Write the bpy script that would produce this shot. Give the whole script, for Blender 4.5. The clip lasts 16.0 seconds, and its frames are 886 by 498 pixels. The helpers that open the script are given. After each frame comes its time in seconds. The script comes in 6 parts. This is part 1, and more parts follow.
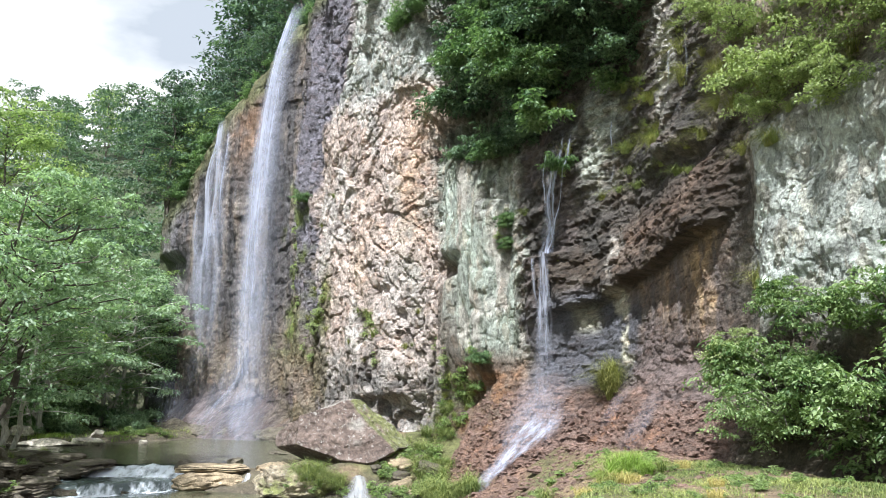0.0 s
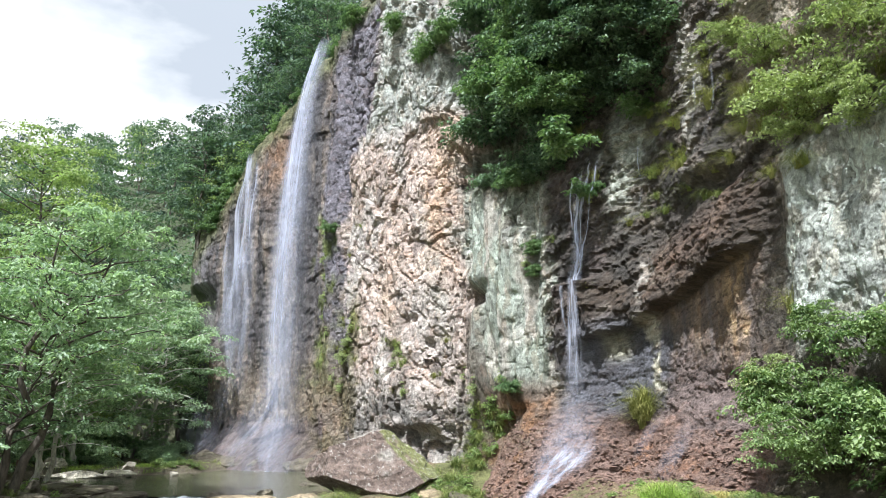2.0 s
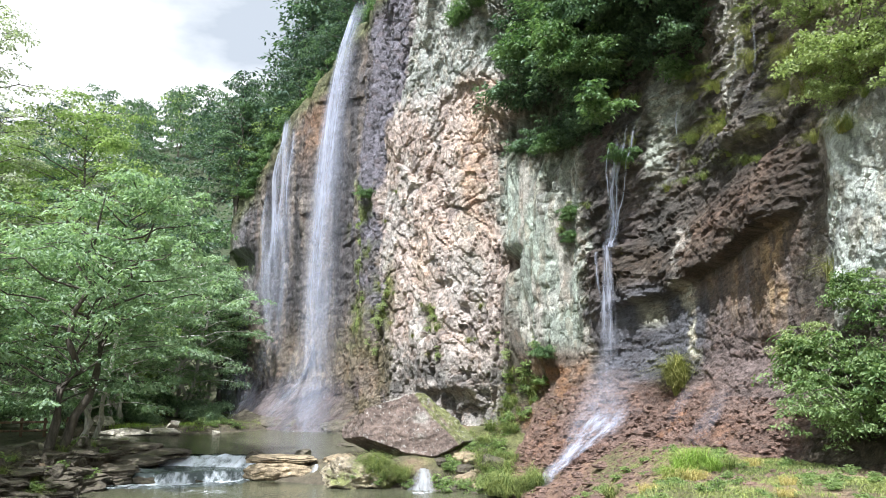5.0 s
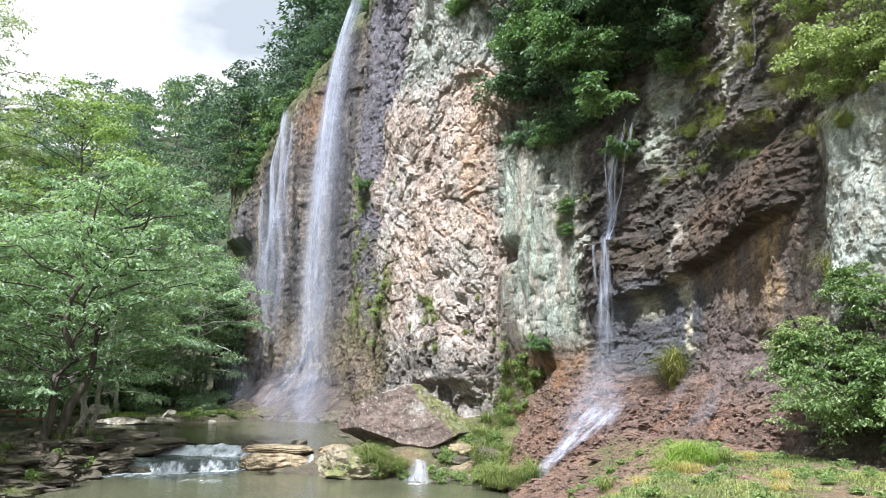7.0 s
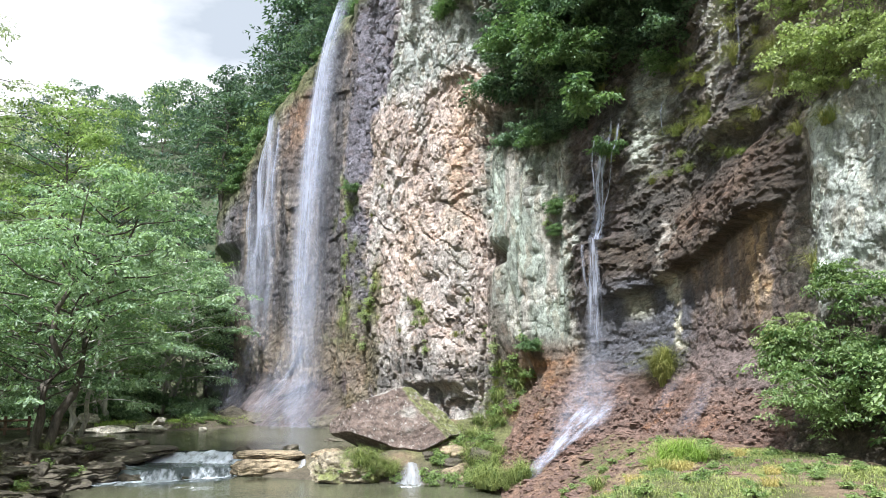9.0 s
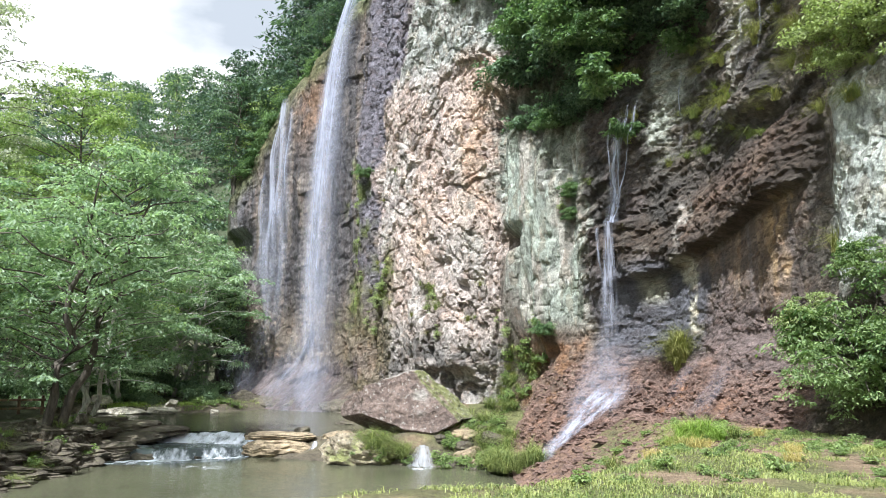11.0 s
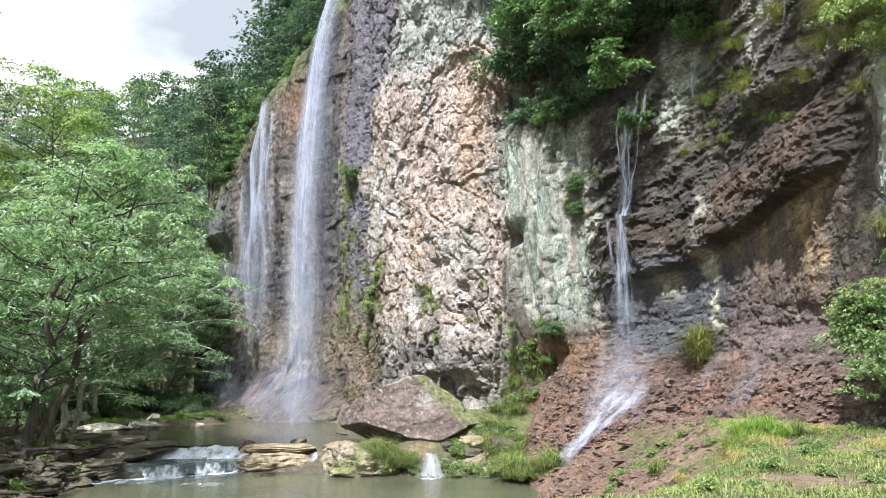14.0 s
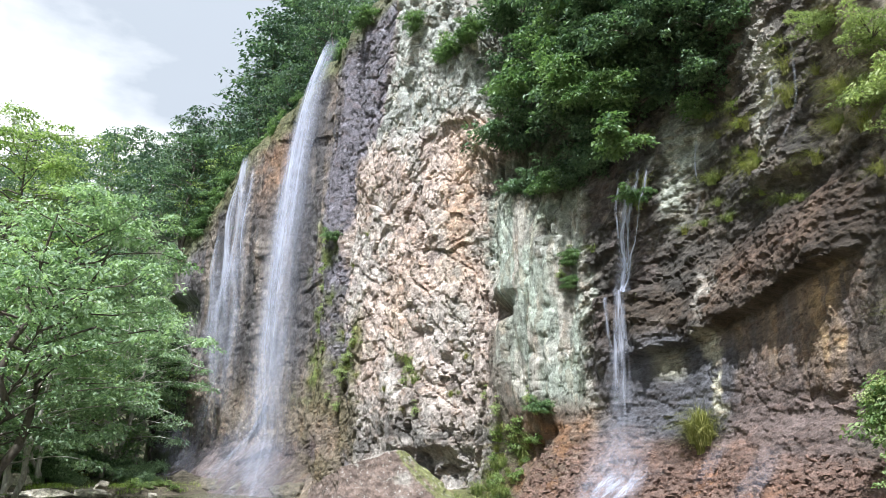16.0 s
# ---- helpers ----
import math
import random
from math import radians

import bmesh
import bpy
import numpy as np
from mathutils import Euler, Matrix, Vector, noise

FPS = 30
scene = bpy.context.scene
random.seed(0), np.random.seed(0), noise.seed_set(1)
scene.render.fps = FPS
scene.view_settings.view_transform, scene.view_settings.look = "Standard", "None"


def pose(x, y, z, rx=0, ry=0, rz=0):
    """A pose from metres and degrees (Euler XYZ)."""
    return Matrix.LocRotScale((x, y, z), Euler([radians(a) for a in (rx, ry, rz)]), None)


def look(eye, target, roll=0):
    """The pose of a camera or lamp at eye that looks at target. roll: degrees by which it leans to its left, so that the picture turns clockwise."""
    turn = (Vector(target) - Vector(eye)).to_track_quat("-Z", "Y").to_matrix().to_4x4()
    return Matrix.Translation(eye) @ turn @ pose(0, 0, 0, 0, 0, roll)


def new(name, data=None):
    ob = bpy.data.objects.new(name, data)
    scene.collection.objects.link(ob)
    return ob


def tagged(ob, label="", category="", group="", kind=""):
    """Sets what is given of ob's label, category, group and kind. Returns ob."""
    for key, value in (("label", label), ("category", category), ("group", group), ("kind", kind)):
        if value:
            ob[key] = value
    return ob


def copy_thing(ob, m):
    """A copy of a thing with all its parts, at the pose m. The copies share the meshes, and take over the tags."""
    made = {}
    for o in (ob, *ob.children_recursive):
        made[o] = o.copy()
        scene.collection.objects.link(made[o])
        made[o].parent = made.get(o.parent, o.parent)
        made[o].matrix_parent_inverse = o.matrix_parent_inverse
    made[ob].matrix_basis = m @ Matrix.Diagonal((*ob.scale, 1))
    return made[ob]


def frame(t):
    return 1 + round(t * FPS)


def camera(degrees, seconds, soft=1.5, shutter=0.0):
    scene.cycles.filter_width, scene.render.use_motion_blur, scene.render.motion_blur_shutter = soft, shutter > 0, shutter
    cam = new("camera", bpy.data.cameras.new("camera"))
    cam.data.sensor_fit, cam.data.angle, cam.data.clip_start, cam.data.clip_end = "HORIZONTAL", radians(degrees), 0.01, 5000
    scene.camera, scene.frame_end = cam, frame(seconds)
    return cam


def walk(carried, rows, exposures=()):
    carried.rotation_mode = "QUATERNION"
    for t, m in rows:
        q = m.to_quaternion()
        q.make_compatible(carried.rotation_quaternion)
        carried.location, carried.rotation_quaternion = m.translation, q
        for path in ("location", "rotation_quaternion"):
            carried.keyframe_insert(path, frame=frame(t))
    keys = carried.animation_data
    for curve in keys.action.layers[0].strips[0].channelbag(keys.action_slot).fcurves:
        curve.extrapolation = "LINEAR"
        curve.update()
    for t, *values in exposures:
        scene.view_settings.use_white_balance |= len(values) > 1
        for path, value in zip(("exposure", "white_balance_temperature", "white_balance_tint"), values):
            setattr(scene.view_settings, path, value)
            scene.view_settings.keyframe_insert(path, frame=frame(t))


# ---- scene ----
cam = camera(61.0, 16.0, soft=0.8)
# seconds, eye in metres, yaw to the left, pitch up, roll
ROWS = [
    (0.0, 0.327, 0.884, 2.232, -3.43, 9.47, 0.76),
    (0.5, 0.397, 0.904, 2.214, -2.94, 8.53, 0.21),
    (1.0, 0.369, 0.907, 2.222, -2.37, 7.99, 0.22),
    (1.5, 0.347, 0.891, 2.239, -2.22, 9.76, 0.14),
    (2.0, 0.363, 0.933, 2.238, -1.24, 11.62, 0.36),
    (2.5, 0.361, 0.966, 2.231, 1.87, 10.34, 0.32),
    (3.0, 0.401, 0.925, 2.234, 2.69, 10.19, 0.44),
    (3.5, 0.405, 0.903, 2.221, 0.85, 10.78, 0.79),
    (4.0, 0.385, 0.809, 2.246, 1.67, 9.66, 0.66),
    (6.5, 0.403, 0.858, 2.227, 1.03, 8.6, 1.55),
    (7.0, 0.416, 0.87, 2.227, 1.31, 8.34, 1.45),
    (7.5, 0.397, 0.868, 2.22, 1.26, 8.27, 1.59),
    (8.0, 0.391, 0.873, 2.226, 0.72, 8.62, 1.26),
    (8.5, 0.422, 0.9, 2.239, 0.4, 8.41, 1.23),
    (9.0, 0.415, 0.865, 2.221, 0.47, 8.54, 0.47),
    (11.5, 0.172, 1.211, 1.81, 1.65, 7.8, 1.34),
    (12.0, -0.081, 1.363, 1.782, 2.38, 9.74, 1.19),
    (12.5, -0.369, 1.586, 1.788, 1.78, 10.31, 1.12),
    (13.0, -0.636, 1.9, 1.758, 0.84, 9.23, 1.75),
    (13.5, -0.919, 2.105, 1.726, -0.72, 8.99, 0.3),
    (14.0, -1.172, 2.466, 1.708, -1.29, 8.45, -0.38),
    (14.5, -1.41, 2.768, 1.669, -0.82, 7.93, -0.04),
    (15.0, -1.691, 3.062, 1.646, -1.34, 8.34, 0.86),
    (15.5, -1.97, 3.387, 1.641, -2.54, 10.65, 2.12),
    (16.0, -2.269, 3.659, 1.613, -4.21, 14.17, 2.1),
]


def eye_pose(x, y, z, yaw, pitch, roll):
    return pose(x, y, z, 90 + pitch, 0, yaw) @ pose(0, 0, 0, 0, 0, roll)


walk(cam, [(t, eye_pose(*r)) for t, *r in ROWS])

# ---- light ----
SUN_AZ, SUN_EL = radians(206), radians(58)          # compass-like: 0 is +y, clockwise
sun_dir = Vector((math.sin(SUN_AZ) * math.cos(SUN_EL), math.cos(SUN_AZ) * math.cos(SUN_EL), math.sin(SUN_EL)))
world = bpy.data.worlds.new("sky")
scene.world = world
world.use_nodes = True
wn, wl = world.node_tree.nodes, world.node_tree.links
sky = wn.new("ShaderNodeTexSky")
sky.sky_type, sky.sun_disc = "NISHITA", False
sky.sun_elevation, sky.sun_rotation = SUN_EL, SUN_AZ
sky.air_density, sky.dust_density = 1.2, 2.0
co = wn.new("ShaderNodeTexCoord")
mp = wn.new("ShaderNodeMapping")
mp.inputs["Scale"].default_value = (1.0, 1.0, 2.2)
mp.inputs["Location"].default_value = (0.62, 0.1, 0.35)
cloud = wn.new("ShaderNodeTexNoise")
cloud.inputs["Scale"].default_value, cloud.inputs["Detail"].default_value = 1.6, 6
ramp = wn.new("ShaderNodeValToRGB")
ramp.color_ramp.elements[0].position, ramp.color_ramp.elements[1].position = 0.30, 0.46
mix = wn.new("ShaderNodeMix")
mix.data_type = "RGBA"
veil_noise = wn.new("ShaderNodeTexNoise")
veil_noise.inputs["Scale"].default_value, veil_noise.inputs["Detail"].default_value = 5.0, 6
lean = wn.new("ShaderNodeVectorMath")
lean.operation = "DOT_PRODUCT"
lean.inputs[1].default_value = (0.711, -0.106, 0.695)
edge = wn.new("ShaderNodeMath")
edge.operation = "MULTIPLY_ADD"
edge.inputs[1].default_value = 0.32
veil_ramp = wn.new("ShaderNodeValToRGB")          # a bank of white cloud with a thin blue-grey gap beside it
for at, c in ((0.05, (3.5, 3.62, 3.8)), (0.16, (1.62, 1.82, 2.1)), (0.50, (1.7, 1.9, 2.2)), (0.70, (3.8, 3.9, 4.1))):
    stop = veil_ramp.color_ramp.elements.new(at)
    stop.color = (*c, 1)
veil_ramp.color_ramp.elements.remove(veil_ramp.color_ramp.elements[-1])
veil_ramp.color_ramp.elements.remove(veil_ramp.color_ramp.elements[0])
wl.new(co.outputs["Generated"], mp.inputs["Vector"])
wl.new(mp.outputs["Vector"], cloud.inputs["Vector"])
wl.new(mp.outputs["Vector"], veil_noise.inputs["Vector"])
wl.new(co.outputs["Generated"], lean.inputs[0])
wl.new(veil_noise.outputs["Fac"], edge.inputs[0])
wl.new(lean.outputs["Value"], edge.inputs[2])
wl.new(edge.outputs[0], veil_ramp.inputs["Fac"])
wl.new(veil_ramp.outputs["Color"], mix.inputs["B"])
wl.new(cloud.outputs["Fac"], ramp.inputs["Fac"])
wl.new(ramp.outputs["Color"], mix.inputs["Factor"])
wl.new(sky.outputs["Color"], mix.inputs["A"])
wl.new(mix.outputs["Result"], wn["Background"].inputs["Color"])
wn["Background"].inputs["Strength"].default_value = 0.13
sun = new("sun", bpy.data.lights.new("sun", "SUN"))
sun.data.energy, sun.data.angle, sun.data.color = 3.7, radians(1.2), (0.945, 0.965, 1.0)
sun.matrix_basis = look((0, 0, 60), Vector((0, 0, 60)) - sun_dir)
scene.view_settings.exposure = 1.70

# ---- materials ----


def nodes_of(name):
    m = bpy.data.materials.new(name)
    m.use_nodes = True
    nt = m.node_tree
    return m, nt.nodes, nt.links, nt.nodes["Principled BSDF"]


def noise_node(n, l, scale, detail=6.0, rough=0.6, stretch=(1, 1, 1), coord=None):
    c = coord or n.new("ShaderNodeTexCoord").outputs["Object"]
    p = n.new("ShaderNodeMapping")
    p.inputs["Scale"].default_value = stretch
    t = n.new("ShaderNodeTexNoise")
    t.inputs["Scale"].default_value, t.inputs["Detail"].default_value, t.inputs["Roughness"].default_value = scale, detail, rough
    l.new(c, p.inputs["Vector"])
    l.new(p.outputs["Vector"], t.inputs["Vector"])
    return t.outputs["Fac"]


def ranged(n, l, value, a, b, lo=0.0, hi=1.0):
    r = n.new("ShaderNodeMapRange")
    r.inputs["From Min"].default_value, r.inputs["From Max"].default_value = a, b
    r.inputs["To Min"].default_value, r.inputs["To Max"].default_value = lo, hi
    l.new(value, r.inputs["Value"])
    return r.outputs["Result"]


def math_node(n, l, op, a, b):
    m = n.new("ShaderNodeMath")
    m.operation = op
    for i, v in enumerate((a, b)):
        if isinstance(v, (int, float)):
            m.inputs[i].default_value = v
        else:
            l.new(v, m.inputs[i])
    return m.outputs[0]


def mixed(n, l, fac, a, b, blend="MIX"):
    m = n.new("ShaderNodeMix")
    m.data_type, m.blend_type = "RGBA", blend
    for key, v in (("Factor", fac), ("A", a), ("B", b)):
        if isinstance(v, (int, float)):
            m.inputs[key].default_value = v
        elif isinstance(v, tuple):
            m.inputs[key].default_value = (*v, 1)
        else:
            l.new(v, m.inputs[key])
    return m.outputs["Result"]


def bumped(n, l, b, height, strength, distance, normal=None):
    u = n.new("ShaderNodeBump")
    u.inputs["Strength"].default_value, u.inputs["Distance"].default_value = strength, distance
    l.new(height, u.inputs["Height"])
    if normal is not None:
        l.new(normal, u.inputs["Normal"])
    l.new(u.outputs["Normal"], b.inputs["Normal"])
    return u.outputs["Normal"]


def rock_material(name, tint=None, spread=0.55, rough=0.85, lichen=None, amount=0.35, grain=9.0):
    """Rock whose colour comes from the 'tint' attribute or is given; mottled at three sizes, with fine relief."""
    m, n, l, b = nodes_of(name)
    if tint is None:
        a = n.new("ShaderNodeAttribute")
        a.attribute_name = "tint"
        base = a.outputs["Color"]
    else:
        base = n.new("ShaderNodeRGB")
        base.outputs[0].default_value = (*tint, 1)
        base = base.outputs[0]
    big, mid, fine = noise_node(n, l, 0.7, 5), noise_node(n, l, 3.2, 8, 0.65), noise_node(n, l, grain * 2.2, 6, 0.7)
    tone = math_node(n, l, "MULTIPLY", ranged(n, l, big, 0.3, 0.7, 0.78, 1.2), ranged(n, l, mid, 0.3, 0.7, 1 - spread * 0.6, 1 + spread * 0.6))
    tone = math_node(n, l, "MULTIPLY", tone, ranged(n, l, fine, 0.3, 0.7, 1 - spread * 0.5, 1 + spread * 0.5))
    mulc = n.new("ShaderNodeCombineColor")
    for k in ("Red", "Green", "Blue"):
        l.new(tone, mulc.inputs[k])
    colour = mixed(n, l, 1.0, base, mulc.outputs["Color"], "MULTIPLY")
    # dark specks put the shade of small crevices into the colour
    pit_shade = ranged(n, l, noise_node(n, l, grain * 1.1, 9, 0.72), 0.53, 0.62, 0.0, 0.68)
    colour = mixed(n, l, pit_shade, colour, mixed(n, l, 1.0, colour, (0.20, 0.19, 0.185), "MULTIPLY"))
    chips = ranged(n, l, noise_node(n, l, grain * 0.8, 8, 0.7, (1.3, 1.0, 0.8)), 0.55, 0.64, 0.0, 0.5)
    colour = mixed(n, l, chips, colour, mixed(n, l, 1.0, colour, (1.8, 1.8, 1.8), "MULTIPLY"))
    if lichen:
        spots = ranged(n, l, noise_node(n, l, 5.5, 9, 0.75), 0.56, 0.64, 0.0, amount)
        colour = mixed(n, l, spots, colour, lichen)
    l.new(colour, b.inputs["Base Color"])
    if tint is None:
        w = n.new("ShaderNodeAttribute")
        w.attribute_name = "wet"
        l.new(ranged(n, l, w.outputs["Fac"], 0, 1, rough, 0.38), b.inputs["Roughness"])
    else:
        b.inputs["Roughness"].default_value = rough
    v = n.new("ShaderNodeTexVoronoi")
    v.inputs["Scale"].default_value = 4.5
    l.new(n.new("ShaderNodeTexCoord").outputs["Object"], v.inputs["Vector"])
    first = bumped(n, l, b, v.outputs["Distance"], 0.75, 0.14)
    second = bumped(n, l, b, mid, 0.9, 0.16, first)
    third = bumped(n, l, b, fine, 1.0, 0.07, second)
    bumped(n, l, b, noise_node(n, l, grain * 5.5, 4, 0.6), 0.8, 0.02, third)
    return m


def leaf_material(name, dark, light, gloss=0.45, through_=0.35):
    """Leaves: each its own shade between two greens, some light passing through."""
    m, n, l, b = nodes_of(name)
    g = n.new("ShaderNodeNewGeometry")
    patch = ranged(n, l, noise_node(n, l, 0.5, 3), 0.35, 0.65, -0.36, 0.36)
    fac = math_node(n, l, "ADD", g.outputs["Random Per Island"], patch)
    col = mixed(n, l, fac, dark, light)
    m.node_tree.nodes[-1].clamp_factor = True
    l.new(col, b.inputs["Base Color"])
    b.inputs["Roughness"].default_value = gloss
    b.inputs["Specular IOR Level"].default_value = 0.35
    t = n.new("ShaderNodeBsdfTranslucent")
    l.new(mixed(n, l, 1.0, col, (1.0, 1.15, 0.6), "MULTIPLY"), t.inputs["Color"])
    mx = n.new("ShaderNodeMixShader")
    mx.inputs[0].default_value = through_
    l.new(b.outputs[0], mx.inputs[1])
    l.new(t.outputs[0], mx.inputs[2])
    l.new(mx.outputs[0], n["Material Output"].inputs["Surface"])
    return m


def bark_material(name, a, c):
    m, n, l, b = nodes_of(name)
    f = noise_node(n, l, 9, 8, 0.7, (1, 1, 0.25))
    l.new(mixed(n, l, ranged(n, l, f, 0.35, 0.65), a, c), b.inputs["Base Color"])
    b.inputs["Roughness"].default_value = 0.9
    bumped(n, l, b, f, 0.6, 0.03)
    return m


def fall_material(name, cover, streak=(4.5, 0.16, 1), white=(0.74, 0.79, 0.95), low=0.22, high=0.80):
    """Falling water: white streaks with clear gaps; 'veil' on the mesh says how thick the water is, 'flow' how far across and along it runs."""
    m, n, l, b = nodes_of(name)
    a = n.new("ShaderNodeAttribute")
    a.attribute_name = "veil"
    flow = n.new("ShaderNodeAttribute")
    flow.attribute_name = "flow"
    s1 = ranged(n, l, noise_node(n, l, 1.0, 5, 0.65, streak, flow.outputs["Vector"]), low, high)
    s2 = ranged(n, l, noise_node(n, l, 1.1, 6, 0.6), 0.3, 0.7, 0.62, 1.0)
    fac = math_node(n, l, "MULTIPLY", math_node(n, l, "MULTIPLY", s1, s2), a.outputs["Fac"])
    fac = math_node(n, l, "MULTIPLY", fac, cover)
    b.inputs["Base Color"].default_value = (*white, 1)
    b.inputs["Roughness"].default_value = 0.5
    t = n.new("ShaderNodeBsdfTranslucent")
    t.inputs["Color"].default_value = (*white, 1)
    body = n.new("ShaderNodeMixShader")
    body.inputs[0].default_value = 0.5
    l.new(b.outputs[0], body.inputs[1])
    l.new(t.outputs[0], body.inputs[2])
    clear = n.new("ShaderNodeBsdfTransparent")
    mx = n.new("ShaderNodeMixShader")
    l.new(fac, mx.inputs[0])
    l.new(clear.outputs[0], mx.inputs[1])
    l.new(body.outputs[0], mx.inputs[2])
    l.new(mx.outputs[0], n["Material Output"].inputs["Surface"])
    return m


def pool_material(name, deep, foam_attr=True, ripple=0.05):
    m, n, l, b = nodes_of(name)
    big = noise_node(n, l, 0.5, 4)
    col = mixed(n, l, ranged(n, l, big, 0.3, 0.7), deep, tuple(1.5 * c for c in deep))
    rip = noise_node(n, l, 3.2, 4, 0.55, (1, 2.2, 1))
    rough = 0.08
    if foam_attr:
        a = n.new("ShaderNodeAttribute")
        a.attribute_name = "foam"
        f = noise_node(n, l, 2.5, 8, 0.72, (2.0, 0.9, 1))
        foam = ranged(n, l, math_node(n, l, "ADD", f, a.outputs["Fac"]), 0.78, 1.12)
        col = mixed(n, l, foam, col, (0.72, 0.77, 0.84))
        l.new(ranged(n, l, foam, 0, 1, rough, 0.6), b.inputs["Roughness"])
    else:
        b.inputs["Roughness"].default_value = rough
    l.new(col, b.inputs["Base Color"])
    b.inputs["IOR"].default_value = 1.33
    bumped(n, l, b, rip, 0.35, ripple)
    return m


def cliff_material(name):
    """Broken bedded rock: plates at three sizes laid along the 'bed' attribute, each with its own shade and face; open joints; grain."""
    m, n, l, b = nodes_of(name)

    def attr(key):
        a = n.new("ShaderNodeAttribute")
        a.attribute_name = key
        return a.outputs

    def plates(vec, scale, feature="F1"):
        v = n.new("ShaderNodeTexVoronoi")
        v.feature = feature
        v.inputs["Scale"].default_value = scale
        l.new(vec, v.inputs["Vector"])
        return v.outputs

    wob = n.new("ShaderNodeTexNoise")
    wob.inputs["Scale"].default_value, wob.inputs["Detail"].default_value, wob.inputs["Roughness"].default_value = 2.4, 6, 0.65
    l.new(attr("bed")["Vector"], wob.inputs["Vector"])
    off = n.new("ShaderNodeVectorMath")
    off.operation = "SCALE"
    off.inputs["Scale"].default_value = 0.85
    l.new(wob.outputs["Color"], off.inputs[0])
    add = n.new("ShaderNodeVectorMath")
    l.new(attr("bed")["Vector"], add.inputs[0])
    l.new(off.outputs[0], add.inputs[1])
    vec = add.outputs[0]
    large, mid, small = plates(vec, 1.1), plates(vec, 3.0), plates(vec, 8.0)
    joint = plates(vec, 3.0, "DISTANCE_TO_EDGE")["Distance"]
    crack = plates(vec, 1.1, "DISTANCE_TO_EDGE")["Distance"]

    def shade(out):
        s = n.new("ShaderNodeSeparateColor")
        l.new(out["Color"], s.inputs["Color"])
        return s.outputs

    sl, sm, ss = shade(large), shade(mid), shade(small)
    grain, speck = noise_node(n, l, 20, 7, 0.72), noise_node(n, l, 55, 4, 0.7)
    tone = math_node(n, l, "MULTIPLY", ranged(n, l, sl["Red"], 0, 1, 0.86, 1.16), ranged(n, l, sm["Red"], 0, 1, 0.84, 1.18))
    tone = math_node(n, l, "MULTIPLY", tone, ranged(n, l, ss["Red"], 0, 1, 0.82, 1.18))
    tone = math_node(n, l, "MULTIPLY", tone, ranged(n, l, grain, 0.3, 0.7, 0.66, 1.36))
    mottle, blot = noise_node(n, l, 6.0, 8, 0.74), noise_node(n, l, 1.7, 6, 0.68)
    tone = math_node(n, l, "MULTIPLY", tone, ranged(n, l, mottle, 0.34, 0.66, 0.68, 1.32))
    tone = math_node(n, l, "MULTIPLY", tone, ranged(n, l, blot, 0.34, 0.66, 0.76, 1.24))
    tone = math_node(n, l, "MULTIPLY", tone, ranged(n, l, speck, 0.3, 0.7, 0.72, 1.28))
    grey = n.new("ShaderNodeCombineColor")
    for k in ("Red", "Green", "Blue"):
        l.new(tone, grey.inputs[k])
    colour = mixed(n, l, 1.0, attr("tint")["Color"], grey.outputs["Color"], "MULTIPLY")
    # some plates weathered grey, some stained warm
    pale = ranged(n, l, sm["Green"], 0.66, 0.80, 0.0, 0.30)
    colour = mixed(n, l, pale, colour, mixed(n, l, 1.0, colour, (1.45, 1.52, 1.55), "MULTIPLY"))
    warm = ranged(n, l, sm["Blue"], 0.70, 0.82, 0.0, 0.34)
    colour = mixed(n, l, warm, colour, mixed(n, l, 1.0, colour, (0.92, 0.70, 0.56), "MULTIPLY"))
    # painted shade of fallen-shard gaps and open joints, here and there
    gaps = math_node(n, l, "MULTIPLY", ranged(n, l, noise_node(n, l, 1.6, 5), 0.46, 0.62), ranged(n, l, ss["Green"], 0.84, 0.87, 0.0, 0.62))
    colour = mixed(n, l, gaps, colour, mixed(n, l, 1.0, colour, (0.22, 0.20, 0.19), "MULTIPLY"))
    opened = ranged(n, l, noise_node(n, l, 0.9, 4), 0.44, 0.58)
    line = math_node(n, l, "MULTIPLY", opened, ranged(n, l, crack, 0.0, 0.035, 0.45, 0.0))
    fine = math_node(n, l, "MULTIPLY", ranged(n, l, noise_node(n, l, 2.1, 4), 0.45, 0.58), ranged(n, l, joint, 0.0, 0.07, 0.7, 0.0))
    crack_shade = math_node(n, l, "MAXIMUM", line, fine)
    colour = mixed(n, l, crack_shade, colour, mixed(n, l, 1.0, colour, (0.24, 0.22, 0.21), "MULTIPLY"))
    l.new(colour, b.inputs["Base Color"])
    l.new(ranged(n, l, attr("wet")["Fac"], 0, 1, 0.9, 0.42), b.inputs["Roughness"])
    b.inputs["Specular IOR Level"].default_value = 0.4
    one = bumped(n, l, b, sm["Red"], 0.6, 0.09)
    two = bumped(n, l, b, math_node(n, l, "MINIMUM", joint, 0.10), 0.45, 0.22, one)
    three = bumped(n, l, b, mottle, 0.9, 0.12, bumped(n, l, b, ss["Red"], 0.7, 0.045, two))
    bumped(n, l, b, grain, 1.0, 0.07, three)
    return m


